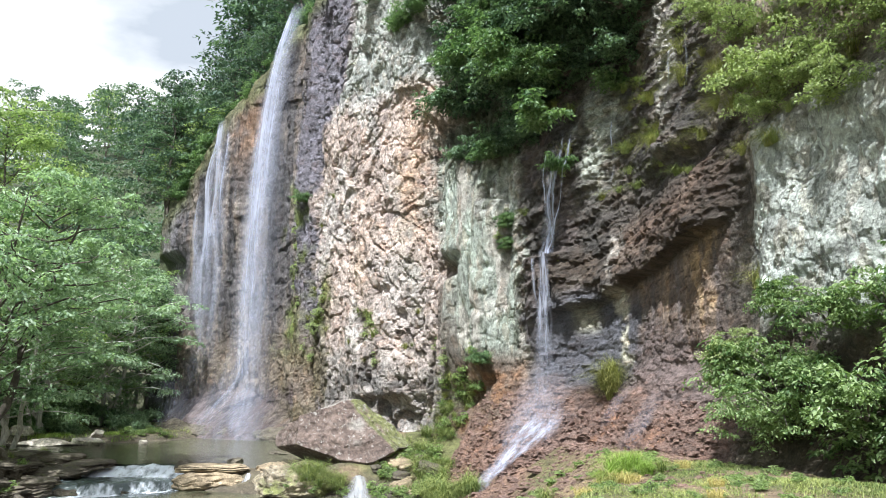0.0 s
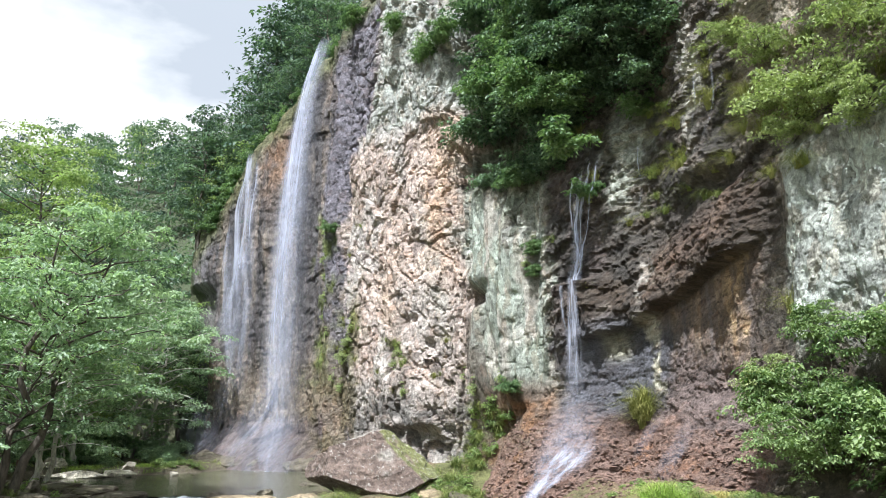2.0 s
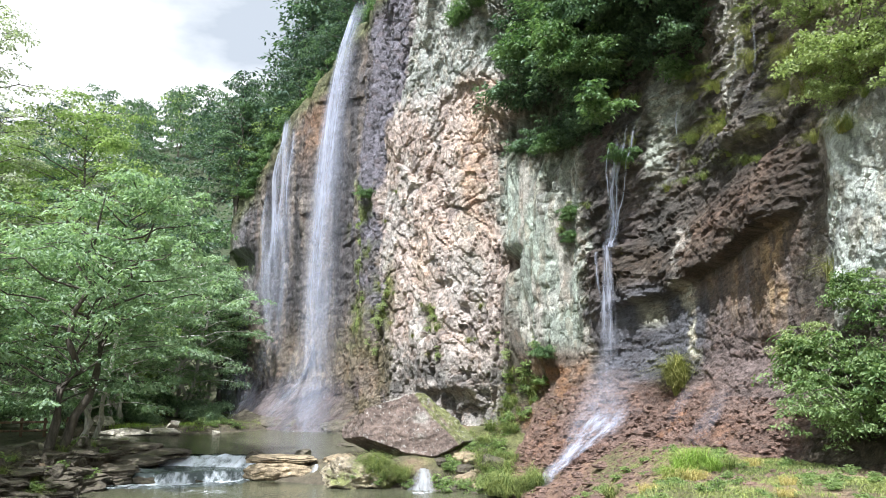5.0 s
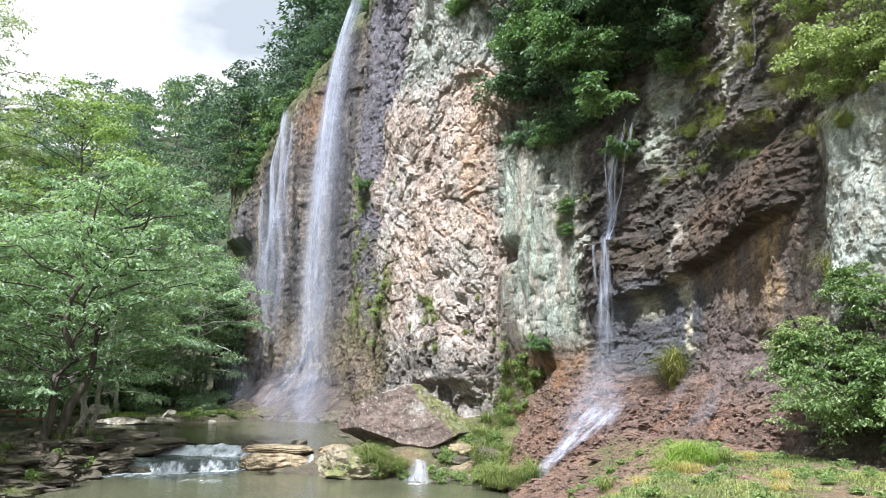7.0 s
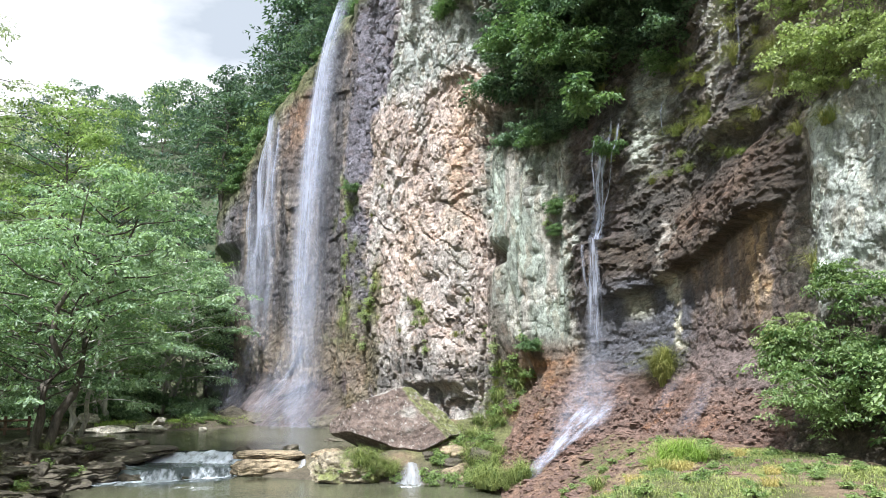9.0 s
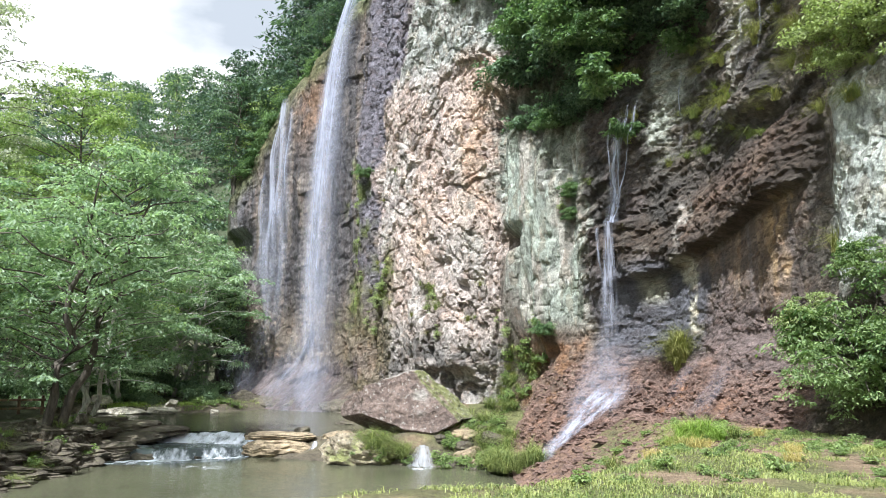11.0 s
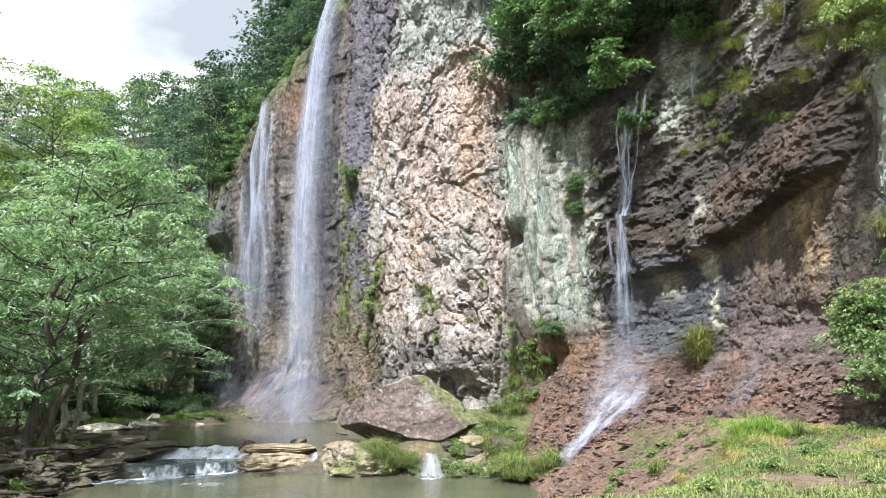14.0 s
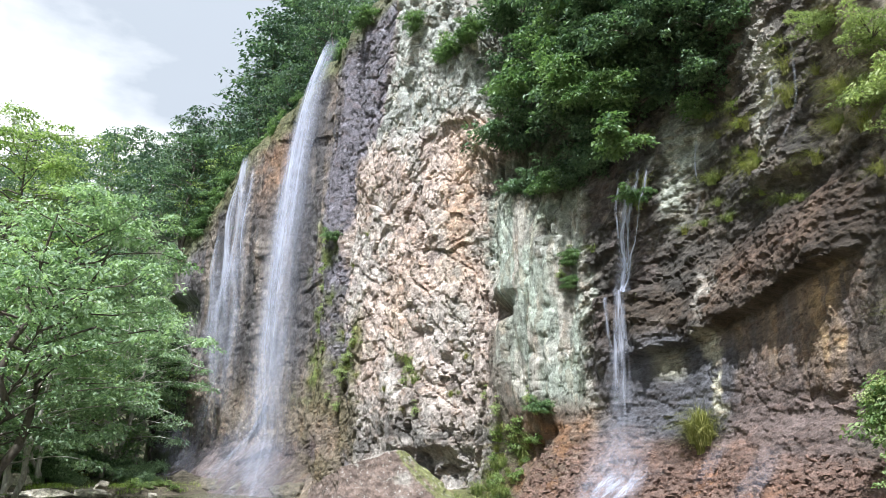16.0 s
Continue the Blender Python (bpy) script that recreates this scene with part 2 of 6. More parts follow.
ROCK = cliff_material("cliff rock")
SLAB = rock_material("river slab rock", (0.33, 0.26, 0.17), 0.6, 0.85, (0.22, 0.22, 0.12), 0.5)
DARKSLAB = rock_material("wet bank rock", (0.115, 0.098, 0.072), 0.7, 0.75, (0.16, 0.17, 0.075), 0.75)
REDSTONE = rock_material("red scree stone", (0.205, 0.13, 0.102), 0.7, 0.75)
TINTED = rock_material("tinted stone", None, 0.7, 0.9, (0.52, 0.50, 0.46), 0.75)
PALESTONE = rock_material("pale gravel stone", (0.54, 0.50, 0.42), 0.4, 0.9)
GROUND = rock_material("earth and turf", None, 0.6, 0.95, None, 0, 12)
LEAF_NEAR = leaf_material("broad leaves", (0.125, 0.205, 0.125), (0.37, 0.48, 0.34), 0.42, 0.52)
LEAF_SUN = leaf_material("sunlit yellow-green leaves", (0.13, 0.20, 0.075), (0.34, 0.43, 0.19), 0.4, 0.5)
LEAF_DUST = leaf_material("grey-green thin leaves", (0.20, 0.235, 0.17), (0.42, 0.45, 0.36), 0.5, 0.5)
# bluish cast of these greens puts distance haze into the leaf colour
LEAF_FAR = leaf_material("hazed hillside leaves", (0.06, 0.105, 0.08), (0.15, 0.22, 0.15), 0.5, 0.45)
LEAF_DARK = leaf_material("shade leaves", (0.03, 0.066, 0.042), (0.16, 0.245, 0.15))
LEAF_HANG = leaf_material("hanging leaves", (0.06, 0.12, 0.055), (0.20, 0.30, 0.14), 0.4, 0.4)
LEAF_BUSH = leaf_material("bush leaves", (0.065, 0.125, 0.045), (0.27, 0.36, 0.165), 0.4, 0.42)
LEAF_PALE = leaf_material("pale yellow-green leaves", (0.15, 0.20, 0.09), (0.40, 0.46, 0.23), 0.45, 0.45)
NEEDLE = leaf_material("pine needles", (0.036, 0.074, 0.058), (0.10, 0.16, 0.115), 0.5, 0.25)
BRIGHT = leaf_material("young and sun-brightened grass", (0.16, 0.26, 0.045), (0.36, 0.50, 0.12), 0.5, 0.35)
STRAW = leaf_material("straw-yellow grass", (0.30, 0.26, 0.08), (0.58, 0.48, 0.20), 0.6, 0.25)
GRASS = leaf_material("grass blades", (0.105, 0.155, 0.05), (0.36, 0.39, 0.14), 0.5, 0.3)
TUFT = leaf_material("dry yellow-green tuft", (0.16, 0.18, 0.055), (0.40, 0.39, 0.15), 0.5, 0.3)
BARK = bark_material("grey-brown bark", (0.04, 0.035, 0.028), (0.13, 0.11, 0.09))
PALEBARK = bark_material("pale bark", (0.30, 0.28, 0.25), (0.62, 0.60, 0.55))
WOOD = bark_material("dark stained timber", (0.10, 0.062, 0.045), (0.26, 0.17, 0.12))
FALL = fall_material("falling water", 1.0)
THIN = fall_material("thin falling water", 1.1, (7, 0.5, 1), low=0.36, high=0.70)
RUN = fall_material("water running over stones", 0.72, (5, 1.6, 1), low=0.40, high=0.66)
SPILL = fall_material("spilling water", 1.1, (6, 0.7, 1), (0.78, 0.82, 0.90))
SPRAY = fall_material("spray", 0.42, (1.1, 0.45, 1))
POOL = pool_material("still pool water", (0.062, 0.064, 0.041))
RAPID = pool_material("broken water", (0.06, 0.075, 0.075), True, 0.12)

# ---- arithmetic for shapes ----


def hash2(ix, iy, k):
    h = (ix.astype(np.int64) * 374761393 + iy.astype(np.int64) * 668265263 + k * 974711) & 0xFFFFFFFF
    h = ((h ^ (h >> 13)) * 1274126177) & 0xFFFFFFFF
    h = ((h ^ (h >> 16)) * 2246822519) & 0xFFFFFFFF
    return ((h ^ (h >> 15)) & 0xFFFFFF) / float(0xFFFFFF)


def value_noise(x, y, k=0):
    ix, iy = np.floor(x), np.floor(y)
    fx, fy = x - ix, y - iy
    fx, fy = fx * fx * (3 - 2 * fx), fy * fy * (3 - 2 * fy)
    a, b = hash2(ix, iy, k), hash2(ix + 1, iy, k)
    c, d = hash2(ix, iy + 1, k), hash2(ix + 1, iy + 1, k)
    return (a + (b - a) * fx) * (1 - fy) + (c + (d - c) * fx) * fy


def fbm(x, y, k=0, octaves=4, gain=0.5):
    total, amp, norm = 0, 1.0, 0
    for i in range(octaves):
        total = total + amp * (value_noise(x * 2**i + 13.7 * i, y * 2**i - 7.1 * i, k + i) - 0.5)
        norm += amp
        amp *= gain
    return 2 * total / norm


def facets(x, y, k=0, tilt=0.8):
    """Broken rock: every cell a tilted plane of its own. Returns the relief and the distance to the nearest joint."""
    ix, iy = np.floor(x), np.floor(y)
    best, second = np.full(x.shape, 9.0), np.full(x.shape, 9.0)
    relief = np.zeros(x.shape)
    for dx in (-1, 0, 1):
        for dy in (-1, 0, 1):
            jx, jy = ix + dx, iy + dy
            px, py = jx + hash2(jx, jy, k), jy + hash2(jx, jy, k + 1)
            d = np.hypot(x - px, y - py)
            r = hash2(jx, jy, k + 2) - 0.5 + tilt * ((hash2(jx, jy, k + 3) - 0.5) * (x - px) + (hash2(jx, jy, k + 4) - 0.5) * (y - py))
            near = d < best
            second = np.where(near, best, np.minimum(second, d))
            relief = np.where(near, r, relief)
            best = np.where(near, d, best)
    return relief, second - best


def smooth(x, a, b):
    t = np.clip((x - a) / (b - a), 0, 1)
    return t * t * (3 - 2 * t)


def band(x, a, b, soft=0.6):
    return smooth(x, a - soft, a + soft) * (1 - smooth(x, b - soft, b + soft))


def spot(x, y, cx, cy, rx, ry):
    return np.exp(-(((x - cx) / rx) ** 2) - ((y - cy) / ry) ** 2)


def curve_through(points, n=40):
    p = np.array(points, float)
    p = np.vstack([2 * p[0] - p[1], p, 2 * p[-1] - p[-2]])
    t = np.linspace(0, 1, n, endpoint=False)[:, None]
    out = [0.5 * (2 * p[i] + (p[i + 1] - p[i - 1]) * t + (2 * p[i - 1] - 5 * p[i] + 4 * p[i + 1] - p[i + 2]) * t * t
                  + (-p[i - 1] + 3 * p[i] - 3 * p[i + 1] + p[i + 2]) * t**3) for i in range(1, len(p) - 2)]
    return np.vstack(out + [p[-2:-1]])


def mesh_of(name, verts, quads, material, smooth_faces=False, **attributes):
    """A mesh from arrays of corners and four-cornered faces."""
    me = bpy.data.meshes.new(name)
    verts, quads = np.asarray(verts, np.float32), np.asarray(quads, np.int32)
    me.vertices.add(len(verts))
    me.vertices.foreach_set("co", verts.ravel())
    me.loops.add(quads.size)
    me.loops.foreach_set("vertex_index", quads.ravel())
    me.polygons.add(len(quads))
    me.polygons.foreach_set("loop_start", np.arange(0, quads.size, 4, dtype=np.int32))
    me.polygons.foreach_set("use_smooth", np.full(len(quads), smooth_faces))
    for key, values in attributes.items():
        if values.ndim == 2:
            at = me.attributes.new(key, "FLOAT_COLOR", "POINT")
            at.data.foreach_set("color", np.c_[values, np.ones(len(values))].astype(np.float32).ravel())
        else:
            at = me.attributes.new(key, "FLOAT", "POINT")
            at.data.foreach_set("value", values.astype(np.float32))
    me.materials.append(material)
    me.update(calc_edges=True)
    return me


def grid_quads(rows, cols):
    i = np.arange(rows * cols).reshape(rows, cols)
    return np.stack([i[:-1, :-1], i[:-1, 1:], i[1:, 1:], i[1:, :-1]], -1).reshape(-1, 4)


def tubes(paths, sides=6):
    """Tapered tubes along paths of rows x, y, z, radius."""
    vs, qs, base = [], [], 0
    ang = np.linspace(0, 2 * np.pi, sides, endpoint=False)
    for p in paths:
        p = np.asarray(p, float)
        d = np.gradient(p[:, :3], axis=0)
        d /= np.linalg.norm(d, axis=1, keepdims=True) + 1e-9
        ref = np.where(np.abs(d[:, 2:3]) > 0.9, (1.0, 0, 0), (0, 0, 1.0))
        u = np.cross(d, ref)
        u /= np.linalg.norm(u, axis=1, keepdims=True) + 1e-9
        w = np.cross(d, u)
        ring = p[:, None, :3] + p[:, None, 3:4] * (np.cos(ang)[None, :, None] * u[:, None] + np.sin(ang)[None, :, None] * w[:, None])
        vs.append(ring.reshape(-1, 3))
        i = base + np.arange(len(p) * sides).reshape(len(p), sides)
        j = np.roll(i, -1, 1)
        qs.append(np.stack([i[:-1], j[:-1], j[1:], i[1:]], -1).reshape(-1, 4))
        base += len(p) * sides
    return np.vstack(vs), np.vstack(qs)


def leaves(centres, ways, ups, lengths, widths, droop=0.15):
    """Pointed leaves, folded a little along the middle."""
    ways = ways / (np.linalg.norm(ways, axis=1, keepdims=True) + 1e-9)
    side = np.cross(ways, ups)
    side /= np.linalg.norm(side, axis=1, keepdims=True) + 1e-9
    up = np.cross(side, ways)
    ln, wd = lengths[:, None], widths[:, None]
    v = np.stack([centres - ways * ln * 0.5, centres + side * wd * 0.5 + up * wd * 0.12, centres + ways * ln * 0.5 - np.array([0, 0, 1]) * ln * droop,
                  centres - side * wd * 0.5 + up * wd * 0.12], 1).reshape(-1, 3)
    return v, np.arange(len(v)).reshape(-1, 4)


def part(name, me, parent=None, label=""):
    ob = new(name, me)
    if parent is not None:
        ob.parent = parent
    return tagged(ob, label)


def bm_mesh(name, bm, material, smooth_faces=False):
    me = bpy.data.meshes.new(name)
    for f in bm.faces:
        f.smooth = smooth_faces
    bm.to_mesh(me)
    bm.free()
    me.materials.append(material)
    return me


def rock_mesh(name, seed, size, material, cuts=9, subdiv=3, rough=0.05, planes=(), lo=0.55, hi=0.82, radius=1.0):
    """A stone: a ball cut by flat faces, then roughened."""
    rng = random.Random(seed)
    bm = bmesh.new()
    bmesh.ops.create_icosphere(bm, subdivisions=subdiv, radius=radius)
    faces = [(Vector(n).normalized(), d) for n, d in planes]
    for _ in range(cuts):
        n = Vector((rng.gauss(0, 1), rng.gauss(0, 1), rng.gauss(0, 1))).normalized()
        faces.append((n, rng.uniform(lo, hi)))
    off = Vector((rng.uniform(0, 50), rng.uniform(0, 50), rng.uniform(0, 50)))
    for v in bm.verts:
        for n, d in faces:
            k = v.co.dot(n) - d
            if k > 0:
                v.co -= n * k
        v.co += v.co.normalized() * rough * noise.fractal(v.co * 3.2 + off, 1.0, 2.0, 4)
        v.co = Vector((v.co.x * size[0], v.co.y * size[1], v.co.z * size[2]))
    return bm_mesh(name, bm, material)


def slab_mesh(name, seed, size, material, subdiv=4, beds=4.0):
    """A layered slab: boxy, with beds that stand in and out round its sides and an uneven outline."""
    rng = random.Random(seed)
    bm = bmesh.new()
    bmesh.ops.create_icosphere(bm, subdivisions=subdiv, radius=1.0)
    off = Vector((rng.uniform(0, 50), rng.uniform(0, 50), rng.uniform(0, 50)))
    steps = [rng.uniform(0.88, 1.05) for _ in range(12)]
    for v in bm.verts:
        x, y, z = v.co
        k = (abs(x) ** 4 + abs(y) ** 4 + abs(z) ** 4) ** -0.25
        x, y, z = x * k, y * k, z * k
        bed = steps[int((z + 1) * 0.5 * beds * 1.99) % 12]
        a = math.atan2(y, x)
        rim = bed * (0.88 + 0.24 * noise.noise(Vector((math.cos(a) * 1.3, math.sin(a) * 1.3, seed * 1.7))) + 0.10 * noise.noise(Vector((math.cos(a) * 4, math.sin(a) * 4, z * 3 + seed))))
        lump = 0.26 * noise.fractal(Vector((x * 1.6, y * 1.6, 0)) + off, 1.0, 2.0, 4)
        v.co = Vector((x * rim * size[0], y * rim * size[1], (z + lump) * size[2]))
    return bm_mesh(name, bm, material)


# ---- plan of the cliff ----
CLIFF = curve_through([(15, -14), (13.6, -2), (12.0, 8), (10.8, 15), (9.9, 19.5), (9.3, 23.5), (8.6, 27.3), (6.6, 30.0), (4.4, 33.4), (2.6, 35.7),
                       (-0.3, 38.0), (-3.0, 41.9), (-5.5, 44.6), (-8.3, 46.2), (-11.2, 47.5), (-14.2, 48.8), (-15.7, 51.5), (-16.2, 56), (-12.5, 66)])
ALONG = np.r_[0, np.cumsum(np.linalg.norm(np.diff(CLIFF, axis=0), axis=1))]
# the far end of the cliff draws back from the valley: plan and heights grow together from one near point
HINGE = np.array((0.4, 0.9, 2.2))


def drawn_back(s):
    return np.interp(s, (54, 60, 63, 66, 70, 74, 80), (1.0, 1.03, 1.055, 1.085, 1.125, 1.15, 1.15))


def true_height(s, z):
    return HINGE[2] + (z - HINGE[2]) * drawn_back(s)


CLIFF = HINGE[:2] + (CLIFF - HINGE[:2]) * drawn_back(ALONG)[:, None]
WAY = np.gradient(CLIFF, axis=0)
WAY /= np.linalg.norm(WAY, axis=1, keepdims=True)
OUT = np.stack([-WAY[:, 1], WAY[:, 0]], 1)           # towards the valley


def plan_at(s):
    return np.stack([np.interp(s, ALONG, CLIFF[:, i]) for i in (0, 1)], -1)


def out_at(s):
    o = np.stack([np.interp(s, ALONG, OUT[:, i]) for i in (0, 1)], -1)
    return o / np.linalg.norm(o, axis=-1, keepdims=True)


def top_at(s):
    return np.interp(s, (0, 30, 36, 40, 54, 57, 63.4, 65.2, 70.0, 72.5, 74.2, 78, 82, 96), (15, 15, 20, 24, 28, 29, 27, 24.8, 19.5, 15.5, 13.6, 14, 16.5, 24))


def overhang_line(s):
    return 4.7 + (44.5 - s) * 0.225


def cliff_relief(s, z):
    """How far the rock stands out from the plan's line."""
    warp = 0.8 * fbm(s * 0.35, z * 0.35, 5, 3)
    fine_warp = 0.35 * fbm(s * 1.6, z * 1.6, 7, 3)
    d = 0.55 * fbm(s * 0.16, z * 0.13, 1, 4)
    zl = overhang_line(s) + 0.25 * fbm(s * 1.1, s * 0.2, 71, 3)
    over = smooth(z - zl, -0.05, 0.06)
    near = 1 - smooth(s, 33.4, 34.6)
    bay, column, face = band(s, 34.6, 47.6, 0.6), band(s, 47.8, 52.2, 0.6), band(s, 52.4, 63.4, 1.0)
    # shards at four sizes, each a tilted plane of its own
    flip = np.sign(2 * smooth(z + 2.0 * fbm(s * 0.3, z * 0.3, 6), 8.0, 10.0) - 1)
    skew = 0.4 * flip * face
    u, v = 0.92 * s + skew * z, 0.92 * z - skew * s
    big, gap = facets(u * 0.50 + warp, v * 0.34 + warp, 11, 1.2)
    mid, crack = facets(u * 1.3 + warp + fine_warp, v * 0.75 - warp, 21, 1.3)
    small, fine_crack = facets(u * 3.3 + fine_warp, v * 2.0 + warp, 31, 1.4)
    tiny, _ = facets(u * 7.5 + 3 * fine_warp, v * 5.0 + 2 * warp, 41, 1.4)
    scree = band(s, 33, 51.5, 0.8) * (1 - smooth(z, 0.8, 2.4))
    broken = (0.55 + 0.34 * face - 0.05 * smooth(s, 63, 65)) * (1 - 0.55 * near) * (1 - 0.35 * column) * (1 - 0.55 * bay) * (1 - 0.6 * scree)
    d = d + broken * (0.30 * big + 0.20 * mid + 0.085 * small + 0.03 * tiny + 0.10 * fbm(s * 4.2, z * 3.0, 49, 4, 0.7))
    d = d - broken * (1 - 0.85 * smooth(s, 62.5, 64.5)) * (0.22 * (1 - smooth(gap, 0.0, 0.05)) + 0.14 * (1 - smooth(crack, 0.0, 0.10)) + 0.03 * (1 - smooth(fine_crack, 0.0, 0.15)))
    d = d + near * (0.30 * fbm(s * 0.8 + 0.4 * z, z * 0.75 - 0.3 * s, 44, 5, 0.55) + 0.06 * fbm(s * 4.5, z * 4.5, 48, 4))
    # beds that dip with the slanting roof, bold over it and faint on the wall under it
    dip = z + 0.225 * s + 0.12 * warp
    step = dip * 1.15 + 1.1 * fbm(s * 0.5, z * 0.6, 46, 5, 0.6)
    ledge = 1 - (step - np.floor(step))
    thin = dip * 3.1 + 1.6 * fbm(s * 0.7, z * 0.9, 54, 5, 0.6)
    sill = 1 - (thin - np.floor(thin))
    patchy = smooth(fbm(s * 0.55, z * 0.7, 56, 4), -0.25, 0.35)
    bold = bay * smooth(z, 2.5, 4.5) * (0.25 + 0.75 * over)
    d = d + bold * (0.17 * ledge * patchy + 0.08 * sill * (1 - 0.6 * patchy) + 0.34 * fbm(s * 0.9, dip * 1.3, 53, 6, 0.62) + 0.12 * fbm(s * 4.0, dip * 4.5, 55, 4, 0.65))
    pock = spot(fbm(s * 1.1, z * 0.8, 47, 3), 0 * s, 0.75, 0.0, 0.25, 9) * band(s, 47.8, 58, 0.8)
    d = d - 0.45 * pock
    # bedded red rock at the foot, flat beds above one another
    bed, _ = facets(s * 0.45, z * 3.4 + 0.6 * fbm(s * 0.6, z * 0.4, 8), 51, 0.4)
    leaf_bed, _ = facets(s * 1.1, z * 7.5 + 0.6 * fbm(s * 0.6, z * 0.4, 8), 57, 0.5)
    d = d + (0.10 * bed + 0.05 * leaf_bed + 0.16 * fbm(s * 2.2, z * 3.0, 52, 5, 0.68)) * band(s, 33, 48.5, 1.0) * (1 - smooth(z, 2.2, 4.5))
    # upright ribs under the falls and on the grey-green column
    ribs = fbm(s * 1.5, z * 0.10, 61, 3)
    d = d + (0.5 * ribs + 0.20 * fbm(s * 4.0, z * 0.5, 63, 4, 0.6) + 0.16 * fbm(s * 3.0, z * 2.6, 64, 5, 0.7)) * band(s, 62, 74, 1.0) + 0.55 * fbm(s * 1.9, z * 0.12 + 0.2 * warp, 62, 4) * band(s, 47.8, 52.4, 0.5)
    d = d + 0.55 * band(s, 48.3, 52.2, 0.7) * smooth(z, 1.0, 4.0) * (1 - smooth(z, 11.5, 14))
    d = d - 1.1 * spot(s, z, 51.6, 7.0, 0.55, 0.38) + 0.35 * spot(s, z, 51.8, 7.9, 0.8, 0.4)
    d = d - 0.7 * spot(s, z, 49.6, 12.0, 0.35, 1.1) - 0.6 * spot(s, z, 48.7, 11.6, 0.25, 0.7)
    # dark shrub-filled recess over the column
    d = d - 1.6 * band(s, 45.8, 53.2, 0.9) * smooth(z, 11.8, 13.5)
    # slanting roof over the right-hand bay
    d = d + band(s, 35.4, 45.0, 0.7) * over * 0.55 * (1 - 0.9 * smooth(z - zl, 0.3, 3.0))
    d = d - 0.6 * spot(s, z, 37.4, 9.0, 1.1, 0.55) + 0.4 * spot(s, z, 38.6, 9.7, 1.0, 0.45) - 0.5 * spot(s, z, 36.6, 11.0, 0.7, 1.6)
    # lip under the small fall
    d = d + 0.45 * band(s, 44.1, 46.7, 0.4) * (1 - smooth(z, 6.85, 7.05)) * smooth(z, 2, 6)
    # pale slab at the near end
    d = d + 0.7 * (1 - smooth(s, 33.4, 34.8)) * (1 - smooth(z, 8.4, 9.8))
    # hollow behind the boulder
    zh = 1.05 + 0.09 * (57 - s) + 0.55 * fbm(s * 0.5, s * 0.1, 81, 4)
    d = d - 0.5 * band(s, 53.4, 57.4, 0.8) * (1 - smooth(z - zh, -0.2, 0.35)) * smooth(z, -1.2, 0.9) + 0.30 * band(s, 53.2, 58, 1.0) * spot(z, z, zh + 0.9, zh + 0.9, 1.3, 99)
    # the end of the cliff, undercut
    d = d - 1.0 * band(s, 73.0, 76.5, 0.5) * (1 - smooth(z, 9.0, 9.8)) + 0.35 * spot(s, z, 73.4, 10.8, 1.2, 1.3)
    # scree apron
    apron = np.interp(s, (0, 30, 34, 45, 48, 51.5, 53.0), (1.2, 1.2, 2.4, 2.9, 2.4, 1.4, -2.0))
    h = np.maximum(apron + 0.3 * fbm(s * 0.5, z * 0.2, 91) - z, 0)
    d = d + 0.5 * h + 0.03 * h * h
    h = np.maximum(np.interp(s, (61, 63, 65, 67, 70, 72, 74), (-3, -1.6, 0.0, 1.1, 1.1, 0.5, -1.0)) - z, 0)
    d = d + 1.25 * h
    # rounding at the top
    e = np.maximum(z - (top_at(s) - 2.2), 0)
    return d - 0.22 * e * e


def cliff_point(s, z, lift=0.0):
    """A place on the rock, lifted off it by so many metres."""
    s, z = np.asarray(s, float), np.asarray(z, float)
    d = cliff_relief(s, z) + lift
    p = plan_at(s) + out_at(s) * d[..., None]
    return np.concatenate([p, true_height(s, z)[..., None]], -1)


def bed_coords(s, z):
    """Coordinates along the rock's own grain: dipping beds in the bay, flat beds at the foot, upright ribs on column and falls."""
    foot = band(s, 33, 52, 0.3) * (1 - smooth(z, 1.6, 2.4)) > 0.5
    bay, column, falls = (s > 34.6) & (s < 47.6), (s >= 47.6) & (s < 52.2), s > 64
    lean = 0.35 * np.sin(0.5 * z + 0.3 * s)
    u, v = 1.05 * s + lean * z * 0.15, 0.8 * z - lean
    u, v = np.where(bay, 0.65 * s, u), np.where(bay, 1.7 * (z + 0.225 * s), v)
    u, v = np.where(column, 1.6 * s, u), np.where(column, 0.42 * z, v)
    u, v = np.where(falls, 2.0 * s, u), np.where(falls, 0.45 * z, v)
    u, v = np.where(foot, 0.75 * s, u), np.where(foot, 2.2 * z, v)
    return np.stack([u, v, 0 * s], -1)


